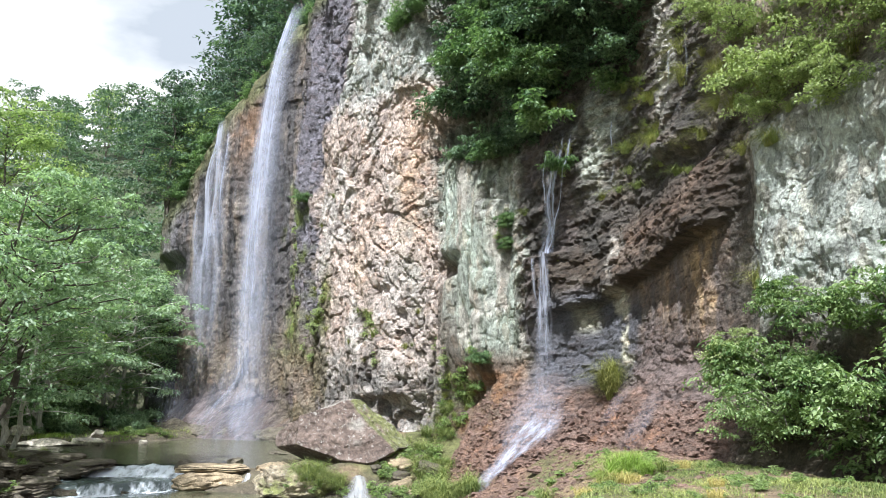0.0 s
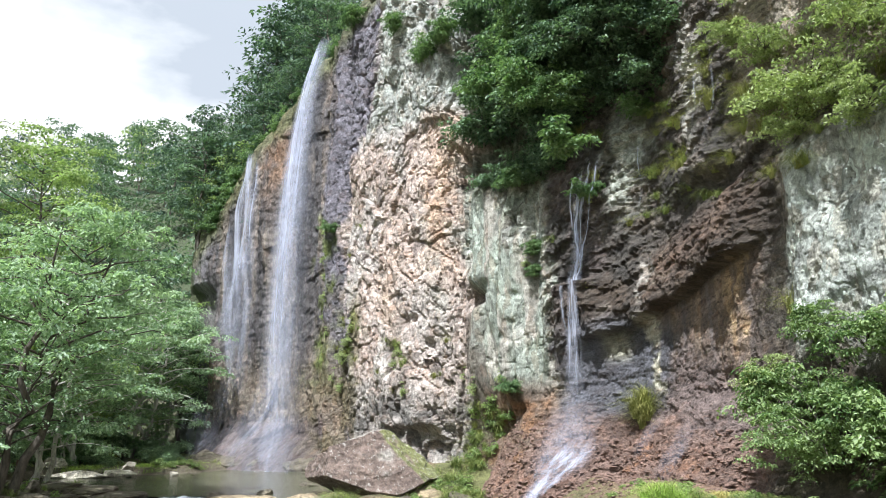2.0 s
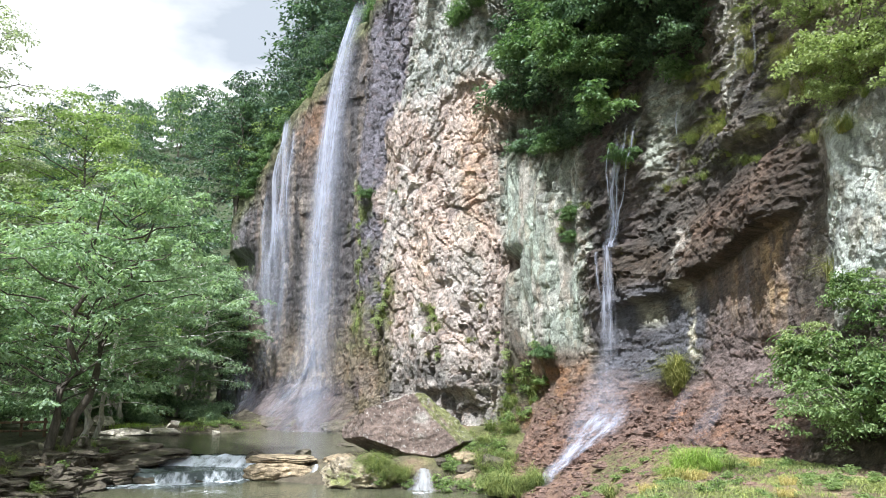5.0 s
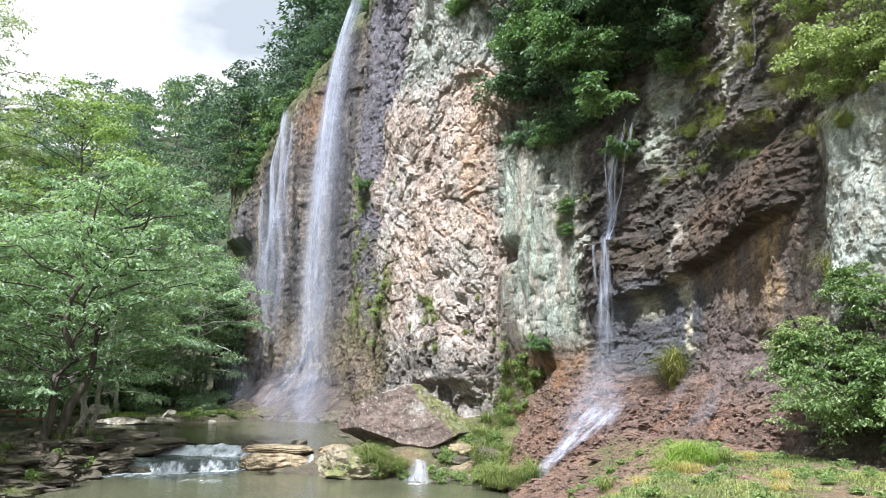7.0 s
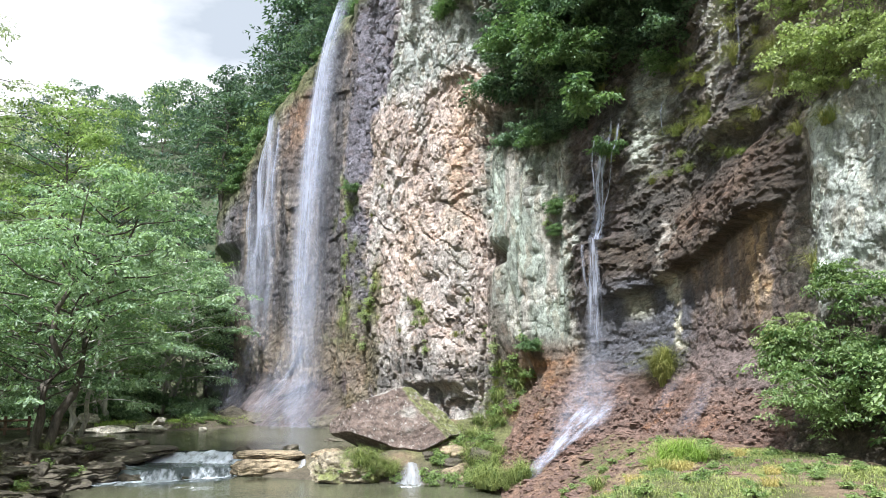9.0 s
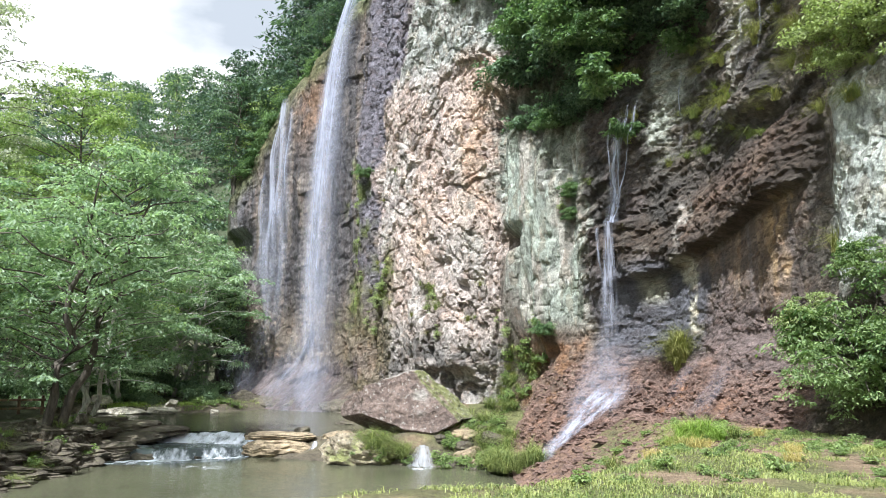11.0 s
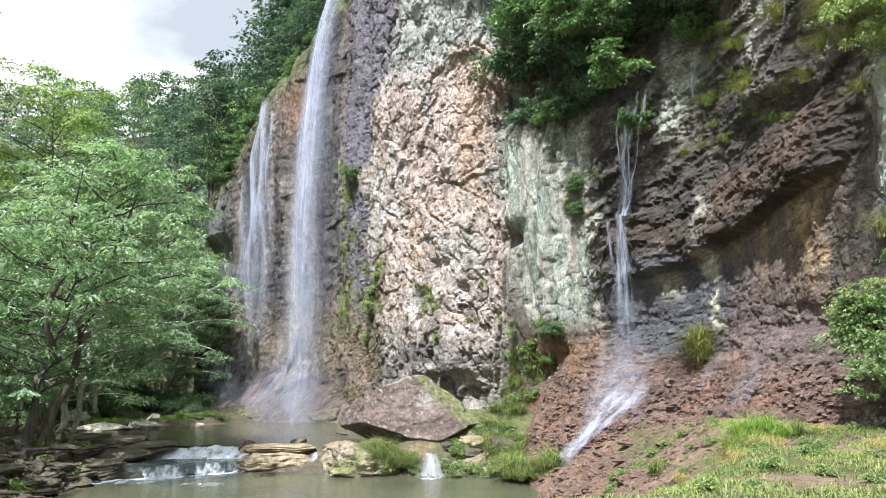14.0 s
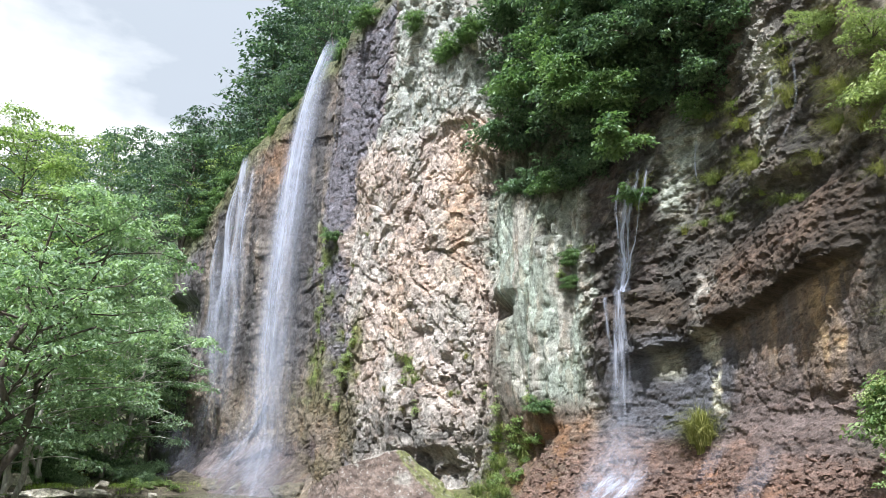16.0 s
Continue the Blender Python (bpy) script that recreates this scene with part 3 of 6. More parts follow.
def cliff_colours(s, z):
    ws = s + 1.1 * fbm(s * 0.5, z * 0.4, 101, 4) + 0.6 * fbm(s * 2.2, z * 1.6, 102, 4)
    wz = z + 0.9 * fbm(s * 0.5, z * 0.5, 103, 4)
    col = np.zeros((*s.shape, 3)) + (0.17, 0.15, 0.125)
    wet = np.zeros(s.shape)

    def lay(weight, rgb, damp=0.0):
        nonlocal col, wet
        w = np.clip(weight, 0, 1)
        col = col * (1 - w[..., None]) + w[..., None] * np.array(rgb)
        wet = wet * (1 - w) + w * damp

    streak = fbm(s * 2.6, z * 0.18, 104, 4)
    left = np.interp(wz, (2.6, 8, 12, 17.6, 20), (61.1, 62.4, 63.2, 60.4, 59.8))
    # pale pink face, with white and orange parts
    lay(band(ws, 52.4, 64, 0.5) * (ws < left + 0.4), (0.455, 0.375, 0.33))
    face = band(ws, 52.6, 63, 0.4) * (1 - smooth(ws - left, -0.3, 0.4))
    lay(face * smooth(fbm(s * 0.5, z * 0.4, 105, 4), 0.05, 0.4) * 0.8, (0.47, 0.44, 0.41))
    lay(face * spot(ws, wz, 54.4, 11.5, 1.2, 4.8) * 0.9, (0.50, 0.36, 0.265))
    lay(face * spot(ws, wz, 57.8, 7.6, 0.9, 1.8) * 0.6, (0.46, 0.335, 0.235))
    lay(face * spot(ws, wz, 54.6, 5.4, 2.6, 2.4) * 0.8, (0.46, 0.415, 0.385))
    lay(face * band(wz, 16.8, 40, 0.8), (0.37, 0.385, 0.355))
    lay(face * smooth(fbm(s * 1.7, z * 1.3, 106, 4), 0.28, 0.55) * 0.6, (0.20, 0.16, 0.15))
    lay(face * (1 - smooth(wz, 2.0, 4.0)), (0.31, 0.28, 0.255))
    lay(face * (1 - smooth(wz, 1.6, 3.0)) * smooth(fbm(s * 0.9, z * 2.2, 116, 4), -0.2, 0.3), (0.15, 0.14, 0.13), 0.2)
    # dark rock beside and under the high falls
    lay(smooth(ws - left, -0.2, 0.5) * smooth(s, 58, 60), (0.165, 0.155, 0.18), 0.3)
    lay(band(ws, 64.6, 73.2, 0.5), (0.085, 0.078, 0.078), 0.6)
    lay(band(ws, 64.6, 73.2, 0.6) * smooth(streak, 0.0, 0.35), (0.19, 0.16, 0.135), 0.5)
    lay(smooth(ws, 61.5, 63) * (1 - smooth(wz, 2.5, 6.5)) * 0.85, (0.215, 0.17, 0.12), 0.2)
    lay(smooth(ws, 63.6, 64.6) * (1 - smooth(wz, 0.6, 2.2)) * (1 - smooth(ws, 72.6, 73.6)), (0.105, 0.082, 0.078), 0.5)
    lay(spot(ws, wz, 68.3, 17.4, 0.8, 2.4) * 0.9, (0.24, 0.15, 0.095), 0.2)
    lay(smooth(ws, 73.0, 73.8), (0.15, 0.145, 0.14), 0.1)
    lay(smooth(ws, 75.0, 76.5), (0.07, 0.085, 0.04))
    lay(band(ws, 60.6, 65.0, 0.6) * (1 - smooth(wz, 6.0, 10.0)) * smooth(fbm(s * 0.9, z * 0.7, 111, 4), -0.35, 0.2) * 0.8, (0.125, 0.105, 0.06))
    # grey-green column
    edge = np.interp(wz, (2, 6.5, 8.5, 12), (50.8, 51.2, 52.4, 52.6))
    column = smooth(ws, 46.3, 47.2) * (1 - smooth(ws - edge, -0.7, 0.7)) * smooth(wz, 2.2, 3.8)
    lay(column, (0.32, 0.355, 0.305))
    lay(column * smooth(fbm(s * 0.8, z * 0.6, 113, 4), 0.0, 0.4) * 0.7, (0.39, 0.385, 0.345))
    lay(column * smooth(streak, 0.12, 0.45) * smooth(wz, 4, 7) * 0.55, (0.22, 0.25, 0.20))
    lay(column * smooth(fbm(s * 1.8, z * 0.5, 117, 4), 0.05, 0.35) * 0.6, (0.40, 0.35, 0.31))
    lay(column * smooth(fbm(s * 2.4, z * 1.1, 118, 4), 0.28, 0.5) * 0.8, (0.11, 0.125, 0.09))
    # column top painted dark, for the shade of the shrub recess
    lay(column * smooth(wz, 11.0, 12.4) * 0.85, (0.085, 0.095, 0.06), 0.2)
    lay(band(ws, 52.4, 55.0, 1.0) * band(wz, 6, 14, 2) * smooth(fbm(s * 0.7, z * 0.5, 114, 4), 0.0, 0.4) * 0.6, (0.31, 0.325, 0.29))
    # wet brown bay with the small fall
    lay(band(ws, 34.9, 46.7, 0.4), (0.074, 0.064, 0.055), 0.5)
    under = band(ws, 35.4, 41.4, 0.5) * smooth(overhang_line(s) - z, -0.1, 0.3)
    lay(under, (0.15, 0.115, 0.094), 0.25)
    lay(under * smooth(streak, 0.05, 0.4), (0.23, 0.17, 0.12), 0.2)
    lay(under * spot(ws, wz, 36.5, 4.5, 0.35, 9) * 0.9, (0.36, 0.25, 0.14), 0.1)
    lay(under * smooth(-streak, 0.1, 0.4) * 0.8, (0.13, 0.11, 0.105), 0.4)
    lay(band(ws, 44.0, 46.6, 0.4), (0.105, 0.086, 0.08), 0.5)
    lay(band(ws, 35, 46, 0.6) * smooth(z - overhang_line(s), -0.1, 0.1) * (1 - smooth(z - overhang_line(s), 1.6, 3.0)), (0.06, 0.045, 0.033), 0.4)
    above = band(ws, 35, 46.8, 0.5) * smooth(z - overhang_line(s), 0.0, 0.4)
    lay(above * smooth(fbm(s * 0.8, z * 0.7 + 0.2 * s, 119, 5), -0.05, 0.3), (0.048, 0.043, 0.037), 0.55)
    lay(above * smooth(fbm(s * 1.3, z * 0.9, 120, 4), 0.16, 0.45) * 0.7, (0.15, 0.125, 0.10), 0.3)
    lay(band(ws, 36, 41.5, 0.8) * spot(z, z, overhang_line(s) + 1.3, overhang_line(s) + 1.3, 0.9, 99) * 0.6, (0.13, 0.08, 0.055), 0.4)
    lay(band(ws, 40.3, 46.5, 0.8) * band(wz, 1.6, 5.2, 0.5), (0.092, 0.092, 0.105), 0.5)
    lay(band(ws, 35.5, 40.8, 0.7) * band(wz, 1.0, 3.4, 0.8), (0.16, 0.122, 0.112), 0.3)
    strip = s + 0.55 * fbm(s * 1.2, z * 1.5, 107, 4)
    lay(band(strip, 41.6, 42.15, 0.12) * band(z, 2.7, 5.3, 0.25) * smooth(fbm(s * 3, z * 2.2, 121, 3), -0.45, 0.0), (0.43, 0.41, 0.33))
    lay(band(s, 43.2, 44.2, 0.3) * band(z, 3.9, 4.8, 0.3) * 0.7, (0.35, 0.34, 0.25))
    lay(spot(ws, wz, 42.6, 11.4, 0.5, 1.7) * 1.4, (0.33, 0.35, 0.30))
    lay(spot(ws, wz, 38.7, 13.2, 0.6, 2.4) * 1.2, (0.36, 0.35, 0.31))
    lay(spot(ws, wz, 41.5, 6.9, 0.25, 0.7) * 0.9, (0.40, 0.38, 0.34))
    # pale slab
    lay((1 - smooth(ws, 33.6, 34.4)) * (1 - smooth(wz, 8.2, 9.4)), (0.44, 0.475, 0.43))
    lay((1 - smooth(ws, 33.6, 34.4)) * (1 - smooth(wz, 8.2, 9.4)) * smooth(fbm(s * 1.2, z * 1.2, 108, 4), 0.1, 0.45) * 0.7, (0.27, 0.285, 0.26))
    lay((1 - smooth(ws, 35.5, 37.5)) * smooth(wz, 9.2, 10.4), (0.27, 0.235, 0.185))
    # rust and scree
    lay(band(ws, 47.0, 51.8, 0.7) * (1 - smooth(wz, 2.0, 3.8)), (0.155, 0.11, 0.08), 0.3)
    lay(band(ws, 47.0, 51.8, 0.7) * (1 - smooth(wz, 2.0, 3.6)) * smooth(fbm(s * 1.1, z * 1.4, 112, 4), -0.1, 0.4), (0.22, 0.12, 0.065), 0.2)
    lay((1 - smooth(ws, 46.6, 47.6)) * (1 - smooth(wz, 1.2, 2.2)) * smooth(ws, 32, 34), (0.175, 0.115, 0.093), 0.4)
    lay(band(ws, 44.6, 50.5, 0.8) * (1 - smooth(wz, -0.2, 1.0)) * 0.8, (0.165, 0.10, 0.075), 0.6)
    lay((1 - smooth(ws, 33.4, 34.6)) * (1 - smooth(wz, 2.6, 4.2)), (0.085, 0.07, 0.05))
    lay(band(ws, 36, 46.5, 1.0) * (1 - smooth(wz, 0.2, 1.6)) * smooth(fbm(s * 1.2, z * 1.6, 115, 4), 0.05, 0.4), (0.205, 0.108, 0.065))
    # moss
    lay(band(ws, 63.5, 65.1, 0.3) * band(wz, 3.5, 13.5, 1.0) * smooth(fbm(s * 1.2, z * 0.9, 109), -0.2, 0.3), (0.10, 0.125, 0.035))
    lay(spot(ws, wz, 62.0, 5.8, 1.3, 1.6) * smooth(fbm(s * 1.5, z * 1.5, 110), -0.2, 0.4) * 1.2, (0.12, 0.14, 0.03))
    lay(band(wz, top_at(s) - 2.5, 60, 0.8) * 0.8, (0.11, 0.12, 0.05))
    return col, wet


def build_cliff():
    ss = np.unique(np.r_[np.arange(0, 27, 0.5), np.arange(27, 75.5, 0.070), np.arange(75.5, 95, 0.4)])
    vs = np.linspace(0, 1, 350)
    s, v = np.meshgrid(ss, vs)
    z = -3.6 + v * (top_at(s) + 3.6)
    co = cliff_point(s, z)
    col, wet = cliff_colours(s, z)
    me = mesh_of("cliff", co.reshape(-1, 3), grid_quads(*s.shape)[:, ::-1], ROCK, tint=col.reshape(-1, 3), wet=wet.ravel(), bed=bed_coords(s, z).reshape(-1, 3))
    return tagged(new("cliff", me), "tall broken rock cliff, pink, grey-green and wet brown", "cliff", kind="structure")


build_cliff()

# ---- ground ----
LOWER = [(2.3, 31.0), (2.4, 28.8), (2.3, 25.8), (1.9, 22.4), (1.2, 18.5), (-1.0, 15), (-6, 12.3), (-13, 13), (-13.9, 20), (-13.9, 26), (-13.3, 29), (-13.2, 31.5),
         (-12.9, 35.2), (-8.4, 35.6), (-8.3, 33.2), (-5, 31.8), (-1.8, 31.4), (0.4, 31.8)]
UPPER = [(-8.3, 35.7), (-12.7, 35.3), (-15.5, 35.8), (-18.2, 37.2), (-20.4, 41), (-19.5, 43.2), (-15.5, 44.2), (-12.5, 46.4), (-11, 49.5), (-6, 49.0), (-3.6, 44.0), (-3.0, 37.5), (-1.6, 34.7), (-2.6, 33.7), (-5.0, 33.6), (-6.2, 34.5)]


def inside_distance(x, y, poly):
    """Distance to a plan outline, negative inside."""
    p = np.array(poly, float)
    q = np.roll(p, -1, 0)
    best, odd = np.full(x.shape, 1e9), np.zeros(x.shape, bool)
    for (ax, ay), (bx, by) in zip(p, q):
        ex, ey = bx - ax, by - ay
        t = np.clip(((x - ax) * ex + (y - ay) * ey) / (ex * ex + ey * ey), 0, 1)
        best = np.minimum(best, np.hypot(x - ax - t * ex, y - ay - t * ey))
        if ay != by:
            odd ^= ((ay > y) != (by > y)) & (x < (bx - ax) * (y - ay) / (by - ay) + ax)
    return np.where(odd, -best, best)


def behind_cliff(x, y):
    """Distance behind the cliff's line (positive), and the place along it."""
    shape = x.shape
    x, y = x.ravel(), y.ravel()
    best, at = np.full(x.shape, 1e9), np.zeros(x.shape, int)
    for i in range(0, len(CLIFF), 6):
        d = np.hypot(x - CLIFF[i, 0], y - CLIFF[i, 1])
        at, best = np.where(d < best, i, at), np.minimum(d, best)
    side = -((x - CLIFF[at, 0]) * OUT[at, 0] + (y - CLIFF[at, 1]) * OUT[at, 1])
    return (np.sign(side) * best).reshape(shape), ALONG[at].reshape(shape)


def ground_height(x, y):
    x, y = np.asarray(x, float), np.asarray(y, float)
    right = 0.62 - 0.036 * np.clip(y, -30, 30) + 0.03 * np.clip(x, 0, 8)
    left = -1.45 + 0.02 * np.maximum(y - 45, 0) + 0.10 * np.maximum(-x - 20, 0)
    k = smooth(x, -9, -3) * (1 - smooth(y, 38, 46))
    z = left * (1 - k) + right * k
    z = z + 0.12 * fbm(x * 0.5, y * 0.5, 201, 4)
    low, up = inside_distance(x, y, LOWER), inside_distance(x, y, UPPER)
    z = np.minimum(z, -2.55 + 0.62 * np.maximum(low, -1.2) + 0.15 * fbm(x * 1.1, y * 1.1, 202))
    z = np.minimum(z, -1.82 + 0.5 * np.maximum(up, -1.2) + 0.12 * fbm(x * 1.1, y * 1.1, 203))
    # wooded hillside at the head of the valley and on the far side
    far = np.maximum(0.43 * x + 0.90 * y - 47 + 3 * fbm(x * 0.03, y * 0.03, 204), 0)
    hill = 41 * np.tanh(1.05 * far / 41)
    far = -x - 34
    hill = np.maximum(hill, 30 * (1 - np.exp(-np.maximum(far, 0) * 0.55 / 30)))
    z = z + hill + hill * 0.12 * fbm(x * 0.04, y * 0.04, 205)
    back, s = behind_cliff(x, y)
    rise = smooth(back, 2.6, 6.5)
    crest = true_height(s, top_at(s)) + 0.75 * np.clip(back - 5, 0, 55)
    return np.where(back > 0, np.maximum(z, z + (crest - z) * rise), z)


def build_ground():
    xs = np.unique(np.r_[-1800, -900, -450, np.arange(-240, -30, 7), np.arange(-30, 14, 0.3), np.arange(14, 120, 6), 240, 500, 1000, 1800])
    ys = np.unique(np.r_[-1800, -900, -450, -200, -100, -50, np.arange(-30, -4, 3), np.arange(-4, 56, 0.3), np.arange(56, 90, 2.0), np.arange(90, 260, 7), 450, 900, 1800])
    x, y = np.meshgrid(xs, ys)
    z = ground_height(x, y)
    low, up = inside_distance(x, y, LOWER), inside_distance(x, y, UPPER)
    near = np.minimum(low, up)
    col = np.zeros((*x.shape, 3)) + (0.125, 0.13, 0.05)
    patch = smooth(fbm(x * 0.6, y * 0.6, 210, 4), -0.15, 0.25)[..., None]
    col = col * (1 - patch) + patch * np.array((0.25, 0.18, 0.115))
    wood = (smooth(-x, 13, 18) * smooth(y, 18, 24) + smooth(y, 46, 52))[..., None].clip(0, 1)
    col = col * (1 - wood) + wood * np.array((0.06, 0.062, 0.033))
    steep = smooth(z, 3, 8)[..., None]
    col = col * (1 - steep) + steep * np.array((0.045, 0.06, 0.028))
    shore = (1 - smooth(near, 0.5, 1.6))[..., None]
    col = col * (1 - shore) + shore * np.array((0.105, 0.088, 0.06))
    bare = np.maximum(smooth(x, 4.5, 7.5) * smooth(y, 19, 22), smooth(x, -2, -1) * smooth(y, 12, 15) * (1 - smooth(y, 29, 31)) * (1 - smooth(low + 0.8 * fbm(x * 0.7, y * 0.7, 212, 3), 1.9, 3.0)))[..., None]
    col = col * (1 - bare) + bare * np.array((0.215, 0.132, 0.092))
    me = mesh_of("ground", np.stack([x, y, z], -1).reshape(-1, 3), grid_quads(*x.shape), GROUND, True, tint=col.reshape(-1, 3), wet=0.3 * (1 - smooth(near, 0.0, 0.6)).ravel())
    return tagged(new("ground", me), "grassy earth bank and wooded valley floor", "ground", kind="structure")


build_ground()


def water_sheet(name, poly, z, material, step, label, foam, margin=0.9):
    p = np.array(poly)
    xs, ys = np.arange(p[:, 0].min() - 1.0, p[:, 0].max() + 1.0, step), np.arange(p[:, 1].min() - 1.0, p[:, 1].max() + 1.0, step)
    x, y = np.meshgrid(xs, ys)
    q = grid_quads(*x.shape)
    keep = (inside_distance(x, y, poly).ravel()[q] < margin).all(1)
    me = mesh_of(name, np.stack([x, y, np.full(x.shape, z)], -1).reshape(-1, 3), q[keep], material, True, foam=foam(x, y).ravel())
    return tagged(new(name, me), label, "water", kind="structure")


water_sheet("water_lower_pool", LOWER, -2.5, POOL, 0.3, "calm murky green-brown stream pool", lambda x, y: 0.30 * spot(x, y, -9.5, 29.8, 3.6, 1.0) + 0.42 * spot(x, y, -1.1, 30.6, 0.7, 0.6) + 0.3 * spot(x, y, -5.7, 32.2, 0.4, 0.5))
water_sheet("water_upper_pool", UPPER, -1.75, POOL, 0.3, "shallow brown plunge pool under the falls", lambda x, y: 0.40 * spot(x, y, -8.8, 47.6, 2.4, 0.9) + 0.2 * spot(x, y, -10.5, 35.3, 1.5, 0.4), 0.5)


def cascade():
    x, y = np.meshgrid(np.arange(-14.1, -7.9, 0.05), np.arange(29.8, 36.3, 0.045))
    lip1 = 35.0 + 0.45 * fbm(x * 0.8, x * 0.1, 301, 4) + 0.06 * (x + 11)
    lip2 = 31.3 + 0.40 * (x + 13.5) + 0.6 * fbm(x * 0.7, x * 0.1, 302, 4)
    rough = fbm(x * 2.4, y * 1.6, 303, 4)
    z = -2.49 + 0.36 * smooth(y, lip2 - 0.45, lip2) + 0.37 * smooth(y, lip1 - 1.1, lip1) + 0.06 * rough * smooth(y, lip2 - 0.8, lip2) * (1 - smooth(y, lip1, lip1 + 0.4))
    foam = 0.50 * band(y, lip1 - 1.3, lip1 - 0.05, 0.2) + 0.32 * band(y, lip2 - 0.95, lip2 - 0.05, 0.2) * smooth(fbm(x * 0.7, y * 0.3, 304), -1.0, -0.1) + 0.30 * rough + 0.10 * fbm(x * 5.0, y * 1.2, 305, 4) + 0.05
    foam = foam + 0.22 * band(y, lip2 - 1.7, lip2 - 0.6, 0.4)
    z = z - 0.3 * (smooth(x, -8.3, -7.9) + 1 - smooth(x, -14.1, -13.7)) - 0.06 * (1 - smooth(y, lip2 - 2.2, lip2 - 1.6))
    me = mesh_of("cascade", np.stack([x, y, z], -1).reshape(-1, 3), grid_quads(*x.shape), RAPID, True, foam=foam.ravel())
    return tagged(new("water_cascade", me), "white stream water spilling over low rock steps", "water", kind="structure")


cascade()

# ---- falling water ----


def fall_sheet(s_of, half_of, z0, z1, lift, seed, thick, rows=160, cols=26):
    """A hanging curtain of water along the rock between two heights."""
    t, a = np.meshgrid(np.linspace(0, 1, rows), np.linspace(-1, 1, cols), indexing="ij")
    z = z0 + (z1 - z0) * t
    s = s_of(z) + a * half_of(z) + 0.10 * fbm(a * 2 + seed, z * 0.25, 400 + seed)
    base = np.repeat(plan_at(s_of(z[:, 0]))[:, None], cols, 1)
    o = out_at(s_of(z[:, 0]))[:, None]
    d = np.stack([-o[..., 1], o[..., 0]], -1)
    off = lift(t) + 0.16 * fbm(a * 1.7 + seed * 3, z * 0.15, 420 + seed) + 0.25 * (1 - a * a)
    p = base + o * off[..., None] - d * (s - s_of(z))[..., None]
    veil = thick(t) * (1 - a * a) ** 1.4
    flow = np.stack([a * half_of(z), z0 - z, 0 * z + 3.7 * seed], -1)
    return np.concatenate([p, true_height(s_of(z), z)[..., None]], -1).reshape(-1, 3), grid_quads(rows, cols), veil.ravel(), flow.reshape(-1, 3)


def fall_part(name, material, thing, label="", **kw):
    v, q, veil, flow = fall_sheet(**kw)
    return part(name, mesh_of(name, v, q, material, True, veil=veil, flow=flow), thing, label)


def high_fall():
    thing = tagged(new("waterfall"), "tall white ribbon waterfall dropping down dark rock", "waterfall")
    main = lambda z: np.interp(z, (-1.8, 0, 3, 6.5, 10, 13.4, 17, 20, 22, 24, 26), (65.9, 66.1, 66.4, 66.5, 66.5, 66.4, 66.2, 65.9, 65.6, 65.1, 64.6))
    width = lambda z: np.interp(z, (-1.8, 1.5, 8, 14, 20, 26), (2.3, 1.85, 1.6, 1.4, 1.0, 0.5))
    for k, (f, c) in enumerate(((1.55, 0.5), (1.15, 0.85), (0.7, 1.0))):
        fall_part("curtain", FALL, thing, z0=24.9, z1=-1.8, s_of=main, half_of=lambda z, f=f: f * width(z),
                  lift=lambda t, k=k: -0.35 + 1.55 * np.sqrt(t) ** 0.7 + 0.16 * k + 0.3 * np.maximum(1.4 - (25.6 - 27.4 * t), 0), seed=k, thick=lambda t, c=c: c * smooth(t, 0, 0.06) * (0.95 - 0.30 * smooth(t, 0.35, 0.65) - 0.28 * smooth(t, 0.7, 1.0)))
    for k, (reach, top, w, c) in enumerate(((2.0, 3.6, 0.30, 0.26), (3.0, 3.0, 0.35, 0.26), (4.0, 2.4, 0.40, 0.24))):
        fall_part("streak", FALL, thing, "fanning streak of white water over a wet mound", z0=top, z1=-1.6, s_of=lambda z, r=reach, h=top: 66.3 + r * ((h - z) / (h + 1.6)) ** 1.3, half_of=lambda z, w=w, h=top: w * (0.6 + 1.0 * (h - z) / (h + 1.6)),
                  lift=lambda t, k=k: 1.25 + 1.5 * t * t + 0.12 * k, seed=51 + k, thick=lambda t, c=c: c * smooth(t, 0, 0.3) * (1 - 0.5 * smooth(t, 0.75, 1)), cols=12, rows=60)
    fall_part("spray", SPRAY, thing, "drifting white spray", z0=5.0, z1=-1.7, s_of=lambda z: 66.9 + 0 * z, half_of=lambda z: np.interp(z, (-1.8, 5), (2.8, 1.5)), lift=lambda t: 1.3 + 1.9 * t, seed=5, thick=lambda t: 0.7 * smooth(t, 0, 0.6))
    return thing


